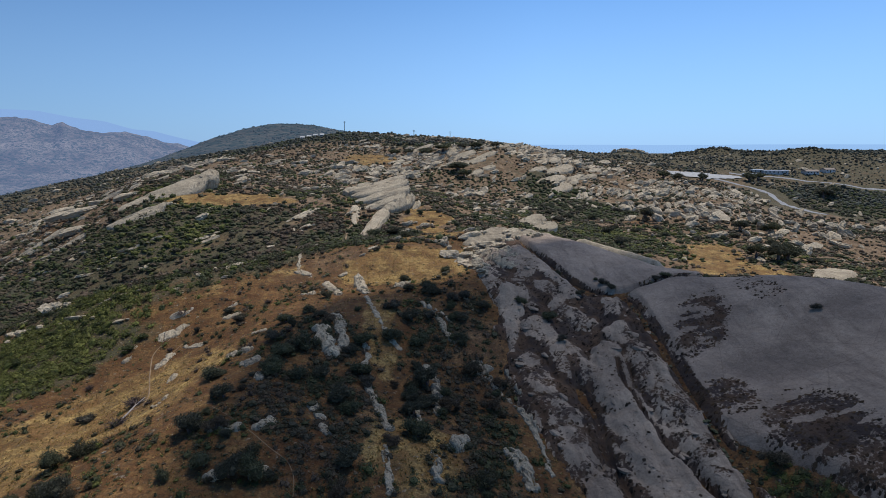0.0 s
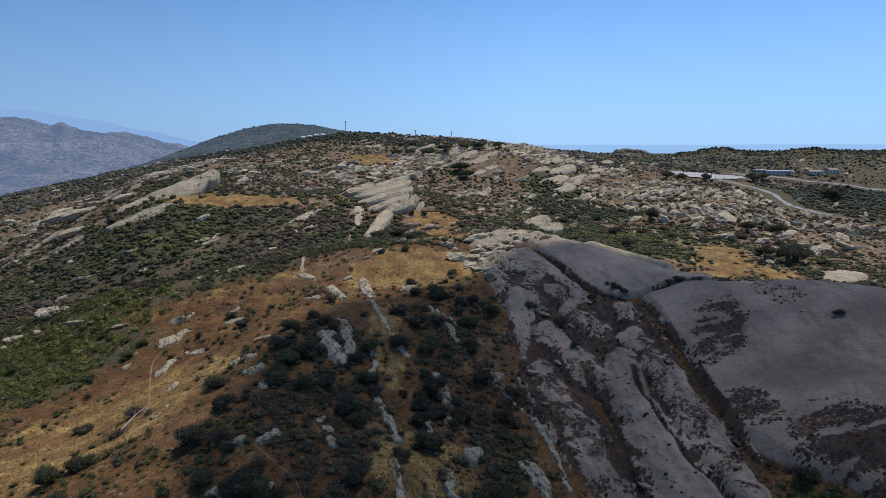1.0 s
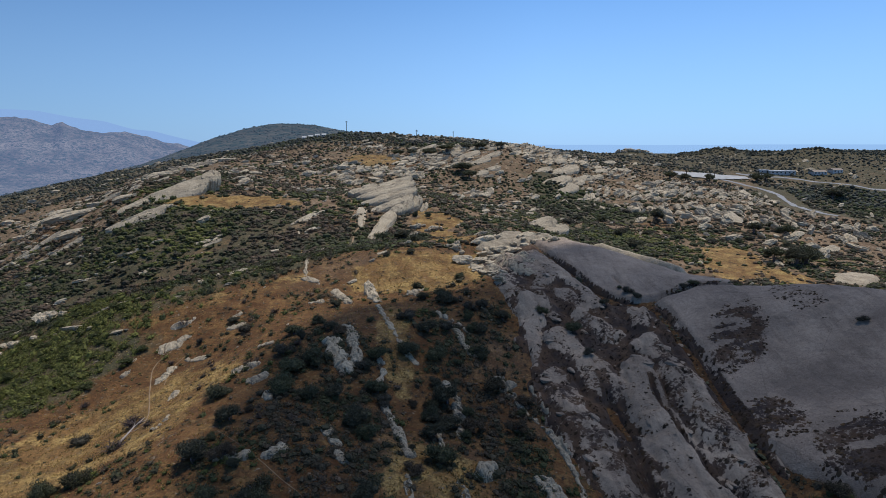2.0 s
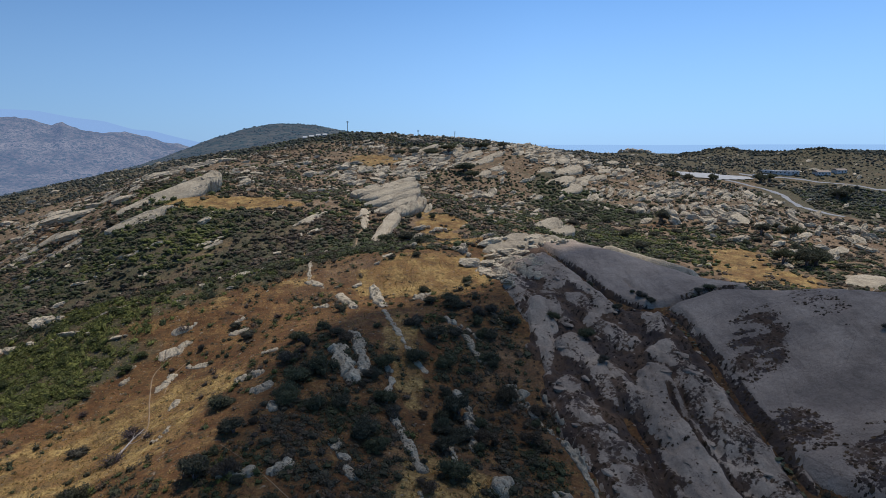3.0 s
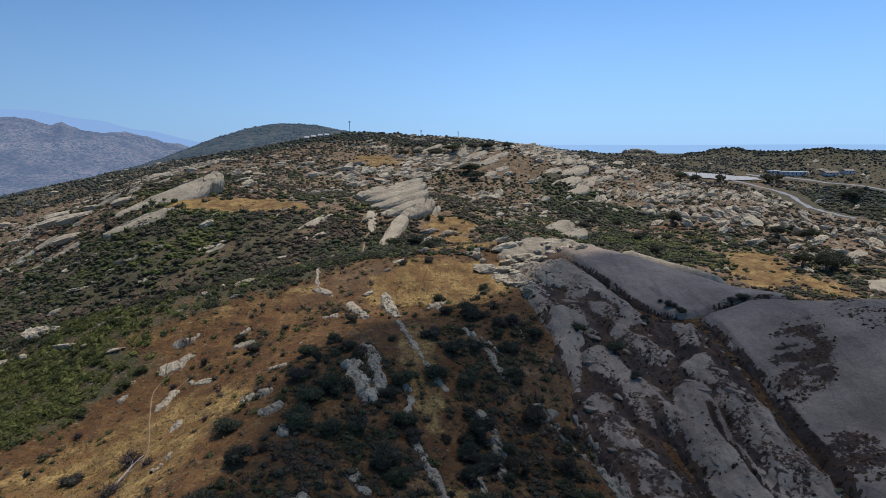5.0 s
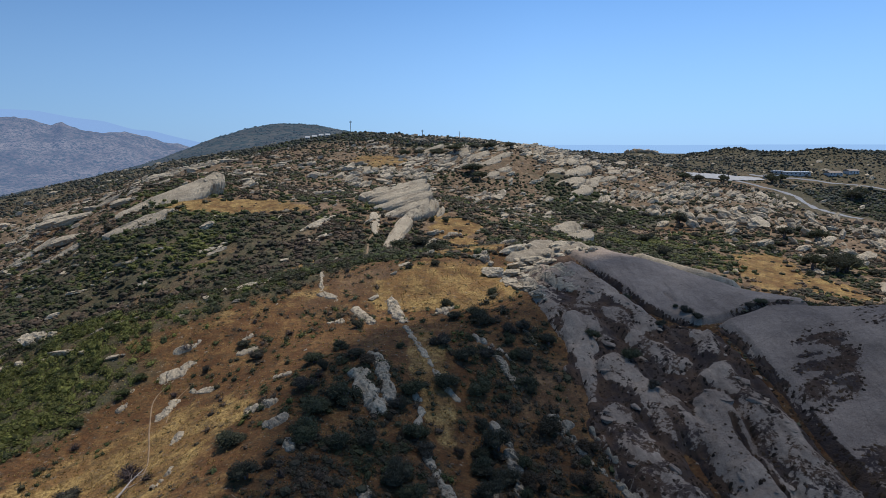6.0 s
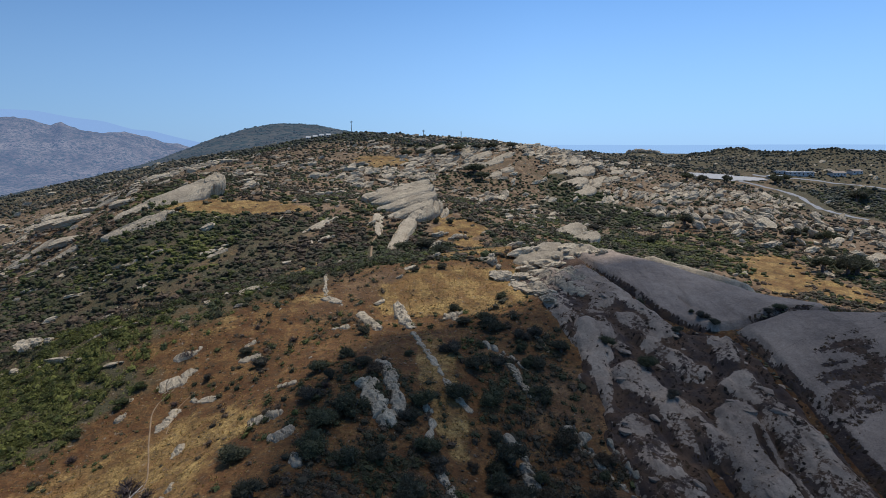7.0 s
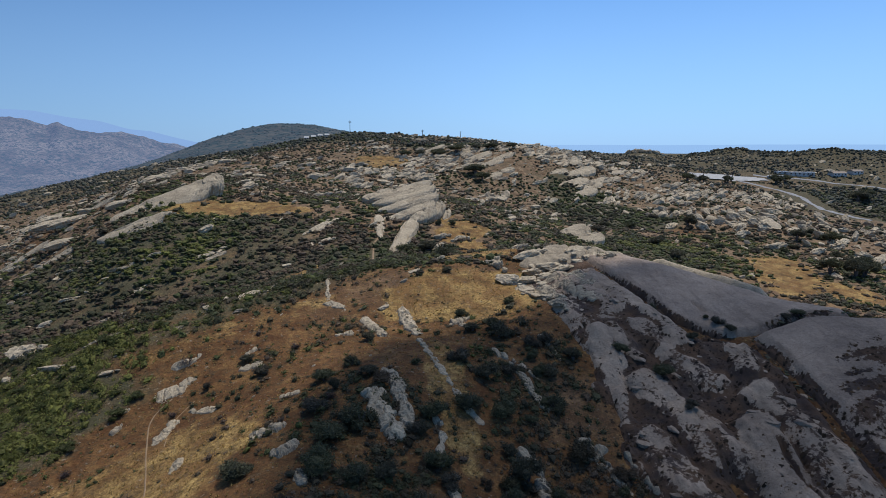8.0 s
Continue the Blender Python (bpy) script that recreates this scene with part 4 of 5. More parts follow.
def tilted_bed(low, high, width, thick, seed, label, group, name="tilted_slab", dip=0.45):
    """A tilted bed of sandstone: low and high are the ends of its upper face, which dips to one side; it thins towards the low end, overhangs at the high one and is furrowed lengthwise."""
    low, high = np.array(low, float), np.array(high, float)
    along = (high - low)[:2] / np.linalg.norm((high - low)[:2])
    across = np.array([-along[1], along[0]])
    nu, na = 52, 40
    u, a = np.meshgrid(np.linspace(0, 1, nu), np.linspace(0, 2 * np.pi, na, endpoint=False), indexing="ij")
    side = np.sign(np.cos(a)) * np.abs(np.cos(a)) ** 0.45
    up = np.sign(np.sin(a)) * np.abs(np.sin(a)) ** 0.45
    shift = Vector((seed * 9.7, seed * 4.1, 0))
    ragged = np.array([noise.fractal(Vector((p * 5, 3.0 + q, 0)) + shift, 0.8, 2.0, 4) for p, q in zip(u.ravel(), side.ravel())]).reshape(u.shape)
    end = np.clip(1 - (1 - u) ** 5, 0.06, 1) ** 0.6 * np.clip(1 - u ** 14, 0.25, 1) ** 0.5
    half = width / 2 * end * (0.72 + 0.3 * u) * (1 + 0.13 * ragged) * (1 - 0.22 * smooth(0.0, -1.0, up))
    deep = thick * (0.3 + 0.7 * u ** 0.8)
    mid = low[None, None] + (high - low)[None, None] * u[..., None]
    x = mid[..., 0] + along[0] * 0.12 * thick * up * u + across[0] * half * side
    y = mid[..., 1] + along[1] * 0.12 * thick * up * u + across[1] * half * side
    top = mid[..., 2] + dip * half * side - 0.12 * half * np.abs(side) ** 3
    z = np.where(up > 0, top - deep * (1 - up) * 0.5, top - deep * 0.5 + up * np.maximum(deep * 0.5, top - deep * 0.5 - land(x, y) + 1.2))
    grain = np.array([noise.fractal(Vector((p * 3, q * 0.6, r * 0.5)) + shift, 0.9, 2.0, 3) for p, q, r in zip(u.ravel(), (side * half).ravel(), (up * deep).ravel())]).reshape(u.shape)
    split = np.array([abs(noise.noise(Vector((p * 0.9, q * 0.42, 5.0)) + shift)) for p, q in zip(u.ravel(), (side * half).ravel())]).reshape(u.shape)
    z = z + np.where(up > -0.3, 0.3 * grain - 0.7 * smooth(0.10, 0.0, split), 0)
    x, y = x + across[0] * 0.25 * grain, y + across[1] * 0.25 * grain
    i = np.arange(nu * na).reshape(nu, na)
    j = np.roll(i, -1, axis=1)
    q = np.stack([i[:-1], i[1:], j[1:], j[:-1]], -1).reshape(-1, 4)
    caps = np.array([[e[k], e[k + 1], e[na - 2 - k], e[na - 1 - k]] for e in (i[0], i[-1][::-1]) for k in range(na // 2 - 1)])
    return tagged(new(name, sheet(name, np.stack([x, y, z], -1).reshape(-1, 3), np.concatenate([q[:, ::-1], caps]), ROCK, False)), label, "rock", group)


GREAT = "great tilted sandstone slab rising from the slope"
CROWN = "great fissured sandstone bed crowning the grassy knoll"
tilted_bed((-136.5, 250.5, 33.4), (-106, 268, 46.2), 14, 7, 1, GREAT, "boulders of the left slope")
tilted_bed((-108, 268, 46.4), (-102.8, 273, 48.6), 9, 5, 6, "broken head block of the great tilted slab", "boulders of the left slope")
tilted_bed((-132.5, 234, 28.6), (-111.5, 239, 36.6), 10, 5, 2, GREAT, "boulders of the left slope")
for n, (x, y, length, heading) in enumerate(((-150, 232, 18, 26), (-172, 246, 24, 30), (-160, 276, 22, 28), (-186, 276, 26, 32), (-150, 300, 18, 30), (-176, 312, 20, 26), (-202, 310, 24, 30), (-140, 288, 16, 34), (-84.5, 212, 9, 50), (-56.6, 234, 14, 60), (-53.6, 222, 8, 52), (-112, 207, 10, 40))):
    c, w = math.cos(radians(heading)), math.sin(radians(heading))
    ends = [(x + k * length * c / 2, y + k * length * w / 2) for k in (-1, 1)]
    tilted_bed((*ends[0], float(land(*ends[0])) + 0.2), (*ends[1], float(land(*ends[1])) + 0.08 * length), 0.15 * length, 0.1 * length + 0.4, 30 + n, "long pale sandstone bed cropping out of brush", "slabs of the left slope")
for n, (low, high, width, thick) in enumerate((((-33.4, 246, 34), (-16.6, 254, 40), 7.5, 5), ((-37.4, 255, 36.4), (-15.6, 264, 42.4), 8.5, 6), ((-40.6, 264, 38), (-16.8, 274, 44.6), 8.5, 6), ((-42.6, 273, 39.2), (-18.4, 283, 45.8), 8, 6), ((-46, 276, 39.2), (-34.5, 283, 42.6), 8, 4),
                                                ((-25, 242, 33.8), (-19.4, 247, 37), 6, 3.4), ((-20.6, 244, 34.4), (-16.4, 250, 38.4), 5, 3.4), ((-16, 249, 35.4), (-13.4, 257, 39.6), 4.4, 4), ((-12.6, 250, 33.4), (-10.6, 258, 36.4), 3, 3))):
    tilted_bed(low, high, width, thick, 11 + n, CROWN, "rocks of the knoll", dip=0.28)
RIDGE_BEDS = [(83.6, 468.9, 27, 30), (93.9, 494.8, 30, 34), (88.9, 513.2, 25, 30), (88, 450.7, 22, 36), (97.5, 469.4, 20, 38), (81.8, 522.9, 18, 28), (25, 493.9, 22, 32), (16.1, 514.8, 24, 28), (23.2, 462.6, 17, 34), (22.9, 404.8, 11, 20), (8, 553.4, 20, 30), (-20.1, 574.7, 22, 28), (159.6, 604.2, 19, 36), (161.3, 562.9, 19, 40), (118.9, 492.8, 17, 34), (-39.3, 506, 15, 30), (-67.4, 584.4, 14, 26), (106, 484, 20, 30), (76, 488, 18, 34), (34, 476, 16, 30), (36, 508, 18, 32), (128, 516, 18, 36)]
for n, (x, y, length, heading) in enumerate(RIDGE_BEDS):
    c, w = math.cos(radians(heading)), math.sin(radians(heading))
    ends = [(x + k * length * c / 2, y + k * length * w / 2) for k in (-1, 1)]
    tilted_bed((*ends[0], float(land(*ends[0])) + 0.3), (*ends[1], float(land(*ends[1])) + 0.14 * length), 0.4 * length, 0.2 * length + 0.6, 60 + n, "tilted sandstone bed in the rocky ridge face", "beds of the ridge")
for n, (x, y, length) in enumerate(((21.3, 263.9, 7.7), (50.8, 368.3, 13), (30.3, 302.5, 6.4), (24, 292, 5))):
    outcrop([(x - 0.42 * length, y - 1), (x + 0.42 * length, y + 1)], 0.2 * length, 1.4, 70 + n, "flat pale sandstone outcrop among dark scrub", "rocks of the knoll")
tilted_bed((29, 257, 25), (44.5, 264, 28.8), 10, 4.5, 51, "pale flat sandstone ledge among scrub", "rocks of the knoll")
tilted_bed((35, 250.5, 24.2), (48.5, 257, 26.8), 7, 3.6, 52, "pale flat sandstone ledge among scrub", "rocks of the knoll")
tilted_bed((-28.7, 207, 27.6), (-23.6, 242, 34.6), 6.2, 3.4, 23, "long pale tongue of bare sandstone below the knoll", "rocks of the knoll", dip=0.1)
tilted_bed((-33.6, 226, 30.2), (-36.4, 248, 35.4), 4.2, 2.6, 24, "narrow pale strip of bare sandstone beside the path", "rocks of the knoll", dip=0.1)


for i in range(18):
    a = i * 2.4
    tagged(rock(246 + 24 * math.cos(a) * (0.3 + i / 25), 790 + 8 * math.sin(a), 8 + i % 4 * 2, 6, 4 + i % 3 * 1.4, 20 + 15 * i, 8, i, "pale sandstone crag crowning the far knob", "rock"), group="crags of the far knob")


# ---- scattering over the view ----
def strew(count, near, far, seed, lean=0.0, half=43):
    """Random places ahead, thinner with distance."""
    rng = np.random.default_rng(seed)
    r = (near ** (1 + lean) + rng.random(count) * (far ** (1 + lean) - near ** (1 + lean))) ** (1 / (1 + lean))
    a = np.radians(rng.uniform(-half, half, count))
    return r * np.sin(a) - 4, r * np.cos(a), r, rng


def spread(pieces, x, y, z, size, turn, tone, pick, tilt=None):
    """Joins many turned and scaled copies of a few shapes: corners, faces and tones."""
    vs, fs, ts, n = [], [], [], 0
    for k, (v, f) in enumerate(pieces):
        who = np.nonzero(pick == k)[0]
        if not len(who):
            continue
        p = v[None] * size[who][:, None, :]
        if tilt is not None:
            c, s = np.cos(tilt[who])[:, None], np.sin(tilt[who])[:, None]
            p = np.stack([p[..., 0] * c - p[..., 2] * s, p[..., 1], p[..., 0] * s + p[..., 2] * c], -1)
        c, s = np.cos(turn[who])[:, None], np.sin(turn[who])[:, None]
        p = np.stack([p[..., 0] * c - p[..., 1] * s + x[who][:, None], p[..., 0] * s + p[..., 1] * c + y[who][:, None], p[..., 2] + z[who][:, None]], -1)
        vs.append(p.reshape(-1, 3))
        fs.append((f[None] + (np.arange(len(who)) * len(v))[:, None, None] + n).reshape(-1, 3))
        ts.append(np.repeat(tone[who], len(v)))
        n += len(who) * len(v)
    return np.concatenate(vs), np.concatenate(fs), np.concatenate(ts)


def strewn_rocks(name, count, near, far, seed, level, sizes, label, lean=0.2, things=0, where=STONY):
    x, y, r, rng = strew(count, near, far, seed, lean)
    stony = amount(x, y, where)
    chance = 0.05 + 0.95 * stony * smooth(-0.05, 0.35, ripple(x, y, 38, 41) + 0.6 * ripple(x, y, 10, 42))
    chance *= (1 - 0.9 * amount(x, y, GRASSY)) * (1 - 0.75 * amount(x, y, GREEN) * smooth(230, 280, r))
    chance *= 1 - 0.72 * smooth(60, 110, x) * smooth(230, 270, y) * smooth(470, 400, y)
    keep = (rng.random(count) < chance) & (on_face(x, y) < 0.5) & (on_path(x, y) < 0.2)
    x, y, r = x[keep], y[keep], r[keep]
    n = len(x)
    canyon = smooth(60, 110, x) * smooth(230, 270, y) * smooth(470, 400, y)
    length = sizes[0] + (sizes[1] - sizes[0]) * rng.random(n) ** (6 - 3 * canyon)
    length *= np.clip(r / 300, 0.4, 1.3)
    size = np.stack([length / 2, length / 2 * rng.uniform(0.3, 0.7, n), length / 2 * rng.uniform(0.22, 0.5, n) * (1 + 0.3 * canyon)], -1)
    turn = np.radians(rng.normal(38, 16, n) * (1 + 2 * canyon))
    tilt = np.radians(rng.normal(14, 8, n))
    pieces = [boulder(level, 20 + k, (2.6, 4.0)[k % 2], 0.2, 10, 1.2) for k in range(6)]
    z, pick, tone = land(x, y) + size[:, 2] * 0.35, rng.integers(0, 6, n), rng.random(n)
    alone = np.argsort(-length / r)[:things]
    for i in alone:
        flat = size[i][2] < 0.5 * size[i][1]
        ob = new("flat_boulder" if flat else "hill_boulder", LOOSE_MESHES[pick[i]])
        ob.matrix_world = pose(x[i], y[i], z[i], 0, 0, math.degrees(turn[i])) @ pose(0, 0, 0, 0, -math.degrees(tilt[i])) @ Matrix.Diagonal((*size[i], 1))
        tagged(ob, "flat pale sandstone slab tilted out of the slope" if flat else "rounded pale sandstone boulder on the scrubby slope", "boulder", "boulders of the hillside")
    rest = np.setdiff1d(np.arange(n), alone)
    v, f, t = spread(pieces, x[rest], y[rest], z[rest], size[rest], turn[rest], tone[rest], pick[rest], tilt[rest])
    return tagged(new(name, sheet(name, v, f, ROCK, False, tone=t)), label, "rocks", kind="stuff")


LOOSE_MESHES = [sheet("boulder", *boulder(3, 20 + k, (2.6, 4.0)[k % 2], 0.18, 10, 1.2), ROCK, False) for k in range(6)]
strewn_rocks("hillside_rocks", 36000, 150, 560, 5, 2, (1.0, 9), "pale tilted sandstone slabs and boulders strewn over slopes", 0.2, 290)
strewn_rocks("slope_rocks", 24000, 200, 620, 25, 1, (0.5, 5), "small grey sandstone ledges breaking the scrubby slope", 0.2, 0, [(-205, 310, 60, 90, 30), (-280, 430, 80, 100, 40), (-150, 245, 30, 34, 0), (-110, 330, 40, 60, 0), (-380, 600, 120, 120, 40)])
strewn_rocks("ridge_rocks", 52000, 370, 900, 6, 2, (1.2, 8.5), "pale sandstone crags along the far ridge")


def face_rocks():
    """Knobs and flakes standing out of the ribbed face."""
    x, y, r, rng = strew(9000, 56, 165, 17)
    keep = (edge_distance(x, y, RIBBED) > 0.6) & (rng.random(len(x)) < 0.14)
    x, y = x[keep], y[keep]
    n = len(x)
    long = 0.3 + 1.6 * rng.random(n) ** 3
    size = np.stack([long, long * rng.uniform(0.4, 0.7, n), long * rng.uniform(0.15, 0.35, n)], -1)
    v, f, t = spread([boulder(2, 40 + k, 2.6) for k in range(4)], x, y, surface(x, y) - 0.35 * size[:, 2], size, np.radians(rng.normal(-62, 15, n)), rng.random(n), rng.integers(0, 4, n))
    return tagged(new("rock_knobs", sheet("rock_knobs", v, f, RIB, False)), "weathered knobs of sandstone on the ribbed face", "rocks", kind="stuff")


face_rocks()
strewn_rocks("stones", 5000, 62, 200, 7, 1, (0.5, 2.6), "small pale stones scattered over dry soil")


# ---- bushes ----
def bush(level, sprays, seed, flat=0.75, spray=0.2, core=0.86, loose=0.1):
    """A lumpy mass of leaves with loose sprays in and on it; about 2 m across, its foot at zero. core: the size of the dense heart."""
    rng = np.random.default_rng(seed)
    v, f = ball(level)
    shift = Vector((seed * 2.7, seed * 6.1, 0))
    push = np.array([noise.fractal(Vector(p) * 1.6 + shift, 0.9, 2.0, 3) for p in v])
    v = v * (core + 0.34 * push)[:, None]
    d = rng.normal(size=(sprays, 3))
    d[:, 2] = np.abs(d[:, 2]) * 0.9 - 0.15
    d /= np.linalg.norm(d, axis=1, keepdims=True)
    lump = np.array([noise.fractal(Vector(p) * 1.6 + shift, 0.9, 2.0, 3) for p in d])
    c = d * (0.84 + 0.34 * lump + rng.uniform(-loose, 0.16, sprays))[:, None]
    a, b = rng.normal(size=(sprays, 3)), rng.normal(size=(sprays, 3))
    a, b = a / np.linalg.norm(a, axis=1, keepdims=True), b / np.linalg.norm(b, axis=1, keepdims=True)
    w = spray * rng.uniform(0.6, 1.3, (sprays, 1))
    out = d + 0.5 * a
    leafy = rng.random((sprays, 1)) < 0.5
    tips = np.stack([np.where(leafy, c + a * w, c + out * w * 1.3), np.where(leafy, c - a * w * 0.5 + b * w, c - out * w * 0.4 + b * w * 0.45),
                     np.where(leafy, c - a * w * 0.5 - b * w, c - out * w * 0.4 - b * w * 0.45)], 1).reshape(-1, 3)
    f = f[v[f][:, :, 2].mean(1) > -0.5]
    v2 = np.concatenate([v, tips])
    f2 = np.concatenate([f, np.arange(sprays * 3).reshape(-1, 3) + len(v)])
    v2 = v2 * np.array([1, 1, flat]) + np.array([0, 0, flat * 0.55])
    return v2, f2


def thicket(seed, lobes=4, sprays=12):
    """Several small leafy lumps grown into one another; about 2 m across."""
    rng = np.random.default_rng(seed)
    pieces = []
    for k in range(lobes):
        v, f = bush(0, sprays // lobes, seed * 13 + k, rng.uniform(0.55, 0.95), 0.42)
        a, d = rng.uniform(0, 6.28), 0.62 * math.sqrt(rng.random())
        pieces.append((v * rng.uniform(0.38, 0.68) * np.array([1.15, 0.95, 0.95]) + np.array([d * math.cos(a), d * math.sin(a), 0]), f))
    return joined(pieces)


def joined(pieces):
    vs, fs, n = [], [], 0
    for v, f in pieces:
        vs.append(v)
        fs.append(f + n)
        n += len(v)
    return np.concatenate(vs), np.concatenate(fs)


def strewn_brush(name, count, near, far, seed, level, sprays, spray, sizes, mat, label, thick, lean=0.0, tones=(0.0, 1.0), tall=1.0, drape=None, fine=0):
    """thick(x, y): the chance that a bush stands there."""
    x, y, r, rng = strew(count, near, far, seed, lean)
    keep = (rng.random(count) < thick(x, y)) & (on_path(x, y) < 0.3)
    x, y, r = x[keep], y[keep], r[keep]
    n = len(x)
    wide = (sizes[0] + (sizes[1] - sizes[0]) * rng.random(n) ** 2) / 2 * np.clip(r / 340, 1, 1.3)
    size = np.stack([wide * rng.uniform(0.8, 1.25, n), wide, wide * rng.uniform(0.6, 1.0, n) * tall], -1)
    size = size * (1 + 0.5 * amount(x, y, [p for p in GREEN if p[2] > 13]) * np.maximum(0.5 * smooth(300, 340, r), 1.2 * (fine > 1) * smooth(200, 180, r)))[:, None]
    tone = np.clip(0.46 + 0.5 * ripple(x, y, 30, 51) + 0.45 * ripple(x, y, 9, 52) + rng.normal(0, 0.22, n), 0, 1)
    tone = np.clip(tone + 0.6 * patch(x, y, *THICKET), 0, 1)
    tone = tone * (1 - 0.45 * gully(x, y)) + 0.25 * amount(x, y, GREEN) * smooth(240, 300, r)
    tone = np.clip(tone, 0, 1)
    tone = tones[0] + (tones[1] - tones[0]) * tone
    pieces = [bush(level - 1, sprays, seed * 10 + k, 0.8, spray, 0.46, 0.4) if level else thicket(seed * 10 + k, spray, sprays) for k in range(5)]
    foot = np.zeros(n) if drape else surface(x, y)
    v, f, t = spread(pieces, x, y, foot - 0.12 * tall, size, rng.uniform(0, 6.28, n), tone, rng.integers(0, 5, n))
    if drape:
        v[:, 2] += drape(v[:, 0], v[:, 1])
    return tagged(new(name, sheet(name, v, f, mat, near > 300, tone=t)), label, "shrubs", kind="stuff")


def clumps(x, y, scale, seed, lo, hi):
    return smooth(lo, hi, ripple(x, y, scale, seed))


def gully(x, y):
    return np.maximum(patch(x, y, -20.4, 92.3, 10, 28, 10), patch(x, y, 2.1, 103.3, 9, 38, 4))


def slope_brush(x, y):
    green = np.maximum(amount(x, y, GREEN), 0.85 * gully(x, y))
    open_ground = np.maximum(np.maximum(amount(x, y, GRASSY), 0.8 * strips(x, y)), 0.72 * amount(x, y, BARE))
    wild = 0.12 + 0.58 * clumps(x + 0.6 * y, y - 0.6 * x, 14, 61, -0.1, 0.4) + 0.3 * smooth(180, 240, np.hypot(x, y))
    u, v = 0.62 * x + 0.79 * y, 0.62 * y - 0.79 * x
    bands = smooth(-0.28, 0.02, ripple(u * 0.3, v, 8, 62) + 0.4 * ripple(x, y, 5, 63)) * 0.45 + 0.55
    return np.maximum(wild * (0.5 + 0.5 * bands), green * np.maximum(bands, patch(x, y, *THICKET))) * (1 - 0.93 * open_ground) * (on_face(x, y) < -0.2) * (1 - 0.2 * gully(x, y))


def gully_brush(x, y):
    """Tall dark bushes in drifts down the gully beside the ribbed face."""
    return gully(x, y) * (0.25 + 0.75 * clumps(x, y, 7, 73, -0.2, 0.15)) * (on_face(x, y) < -0.6)


def weed_brush(x, y):
    """Small stuff in drifts everywhere but on the worn grass."""
    return (0.15 + 0.85 * clumps(x, y, 6, 71, -0.15, 0.3)) * (1 - 0.75 * amount(x, y, GRASSY)) * (1 - 0.35 * amount(x, y, BARE)) * (on_face(x, y) < -0.2)


def far_brush(x, y):
    green = amount(x, y, GREEN)
    return np.maximum(0.2 + 0.6 * clumps(x, y, 40, 63, -0.3, 0.3), green) * (1 - 0.85 * amount(x, y, GRASSY)) * (1 - 0.1 * amount(x, y, STONY)) * (on_face(x, y) < 0)


def near_brush(x, y):
    return far_brush(x, y) * ((np.hypot(x, y) < 880) | (x > 20))


def hill_brush(x, y):
    return far_brush(x, y) * (np.hypot(x, y) > 880) * (x < 20)


def mat_brush(x, y):
    """Low brown mats that root in the hollows of the rock faces, in drifts and scattered spots."""
    back, high, clean = boss_parts(x, y)
    spots = rock_spots(x, y, clean)
    return np.where(edge_distance(x, y, RIBBED) > 0, np.maximum(0.85 * mossy(x, y), 0.7 * spots), 0.9 * smooth(0.05, 0.28, mossy(x, y))) * (on_face(x, y) > 0)


def crack_brush(x, y):
    """Dark bushes wedged into the clefts between the great slabs."""
    near = np.minimum(line_distance(x, y, CLEFT), line_distance(x, y, [(39.3, 128.2), (53.1, 131.6), (60, 128)]))
    mouth = patch(x, y, 49.5, 131.6, 5.5, 1.3, 4)
    return np.maximum(smooth(0.9, 0.35, near), mouth) * 0.9 * smooth(-0.25, 0.1, ripple(x, y, 6, 70, 2))


# for the fine kinds the eighth number is the width of a spray, for the coarse ones the number of lumps
strewn_brush("chaparral", 36000, 60, 185, 3, 1, 72, 0.14, (0.4, 2.3), BRUSH, "dense green and brown chaparral covering the slope", slope_brush, drape=land, fine=2)
strewn_brush("slope_chaparral", 33000, 175, 340, 9, 0, 14, 2, (1.6, 4.8), BRUSH, "dense green chaparral over the long slope", slope_brush)
strewn_brush("gully_chaparral", 6500, 60, 150, 27, 1, 80, 0.13, (0.9, 3.0), BRUSH, "tall dark green chaparral down the shaded gully", gully_brush, 0.0, (0.25, 0.8), drape=land)
strewn_brush("low_brush", 24000, 60, 230, 23, 1, 26, 0.2, (0.25, 1.1), BRUSH, "low dry brush and weeds between the shrubs", weed_brush, 0.3, (0.0, 0.75), 0.7)
strewn_brush("hillside_scrub", 44000, 320, 700, 4, 0, 2, 1, (1.6, 4.6), BRUSH, "dusty green scrub over the stony hillside", far_brush, 0.1, (0.0, 0.85))
strewn_brush("ridge_scrub", 46000, 600, 1000, 8, 0, 1, 1, (1.8, 4.6), RIDGE_LEAF, "grey-green scrub along the far ridge, paled for haze", near_brush, 0.1, (0.0, 1.0), 1.3)
# bushes that carry the far hill's painted haze glow
strewn_brush("far_hill_scrub", 15000, 860, 1500, 18, 0, 1, 1, (2.6, 6.5), FAR_SCRUB, "dark scrub over the far hill, its haze painted on", hill_brush, 0.1, (0.2, 0.8), 0.8)
strewn_brush("rock_mats", 76000, 55, 160, 12, 1, 5, 0.15, (0.22, 1.3), MAT_LEAF, "low dark brown mats rooted on bare rock", mat_brush, tall=0.34, drape=surface)
strewn_brush("cleft_brush", 40000, 60, 175, 14, 0, 8, 3, (0.5, 1.7), DARK_LEAF, "dark bushes wedged in clefts between slabs", crack_brush, tall=0.8)


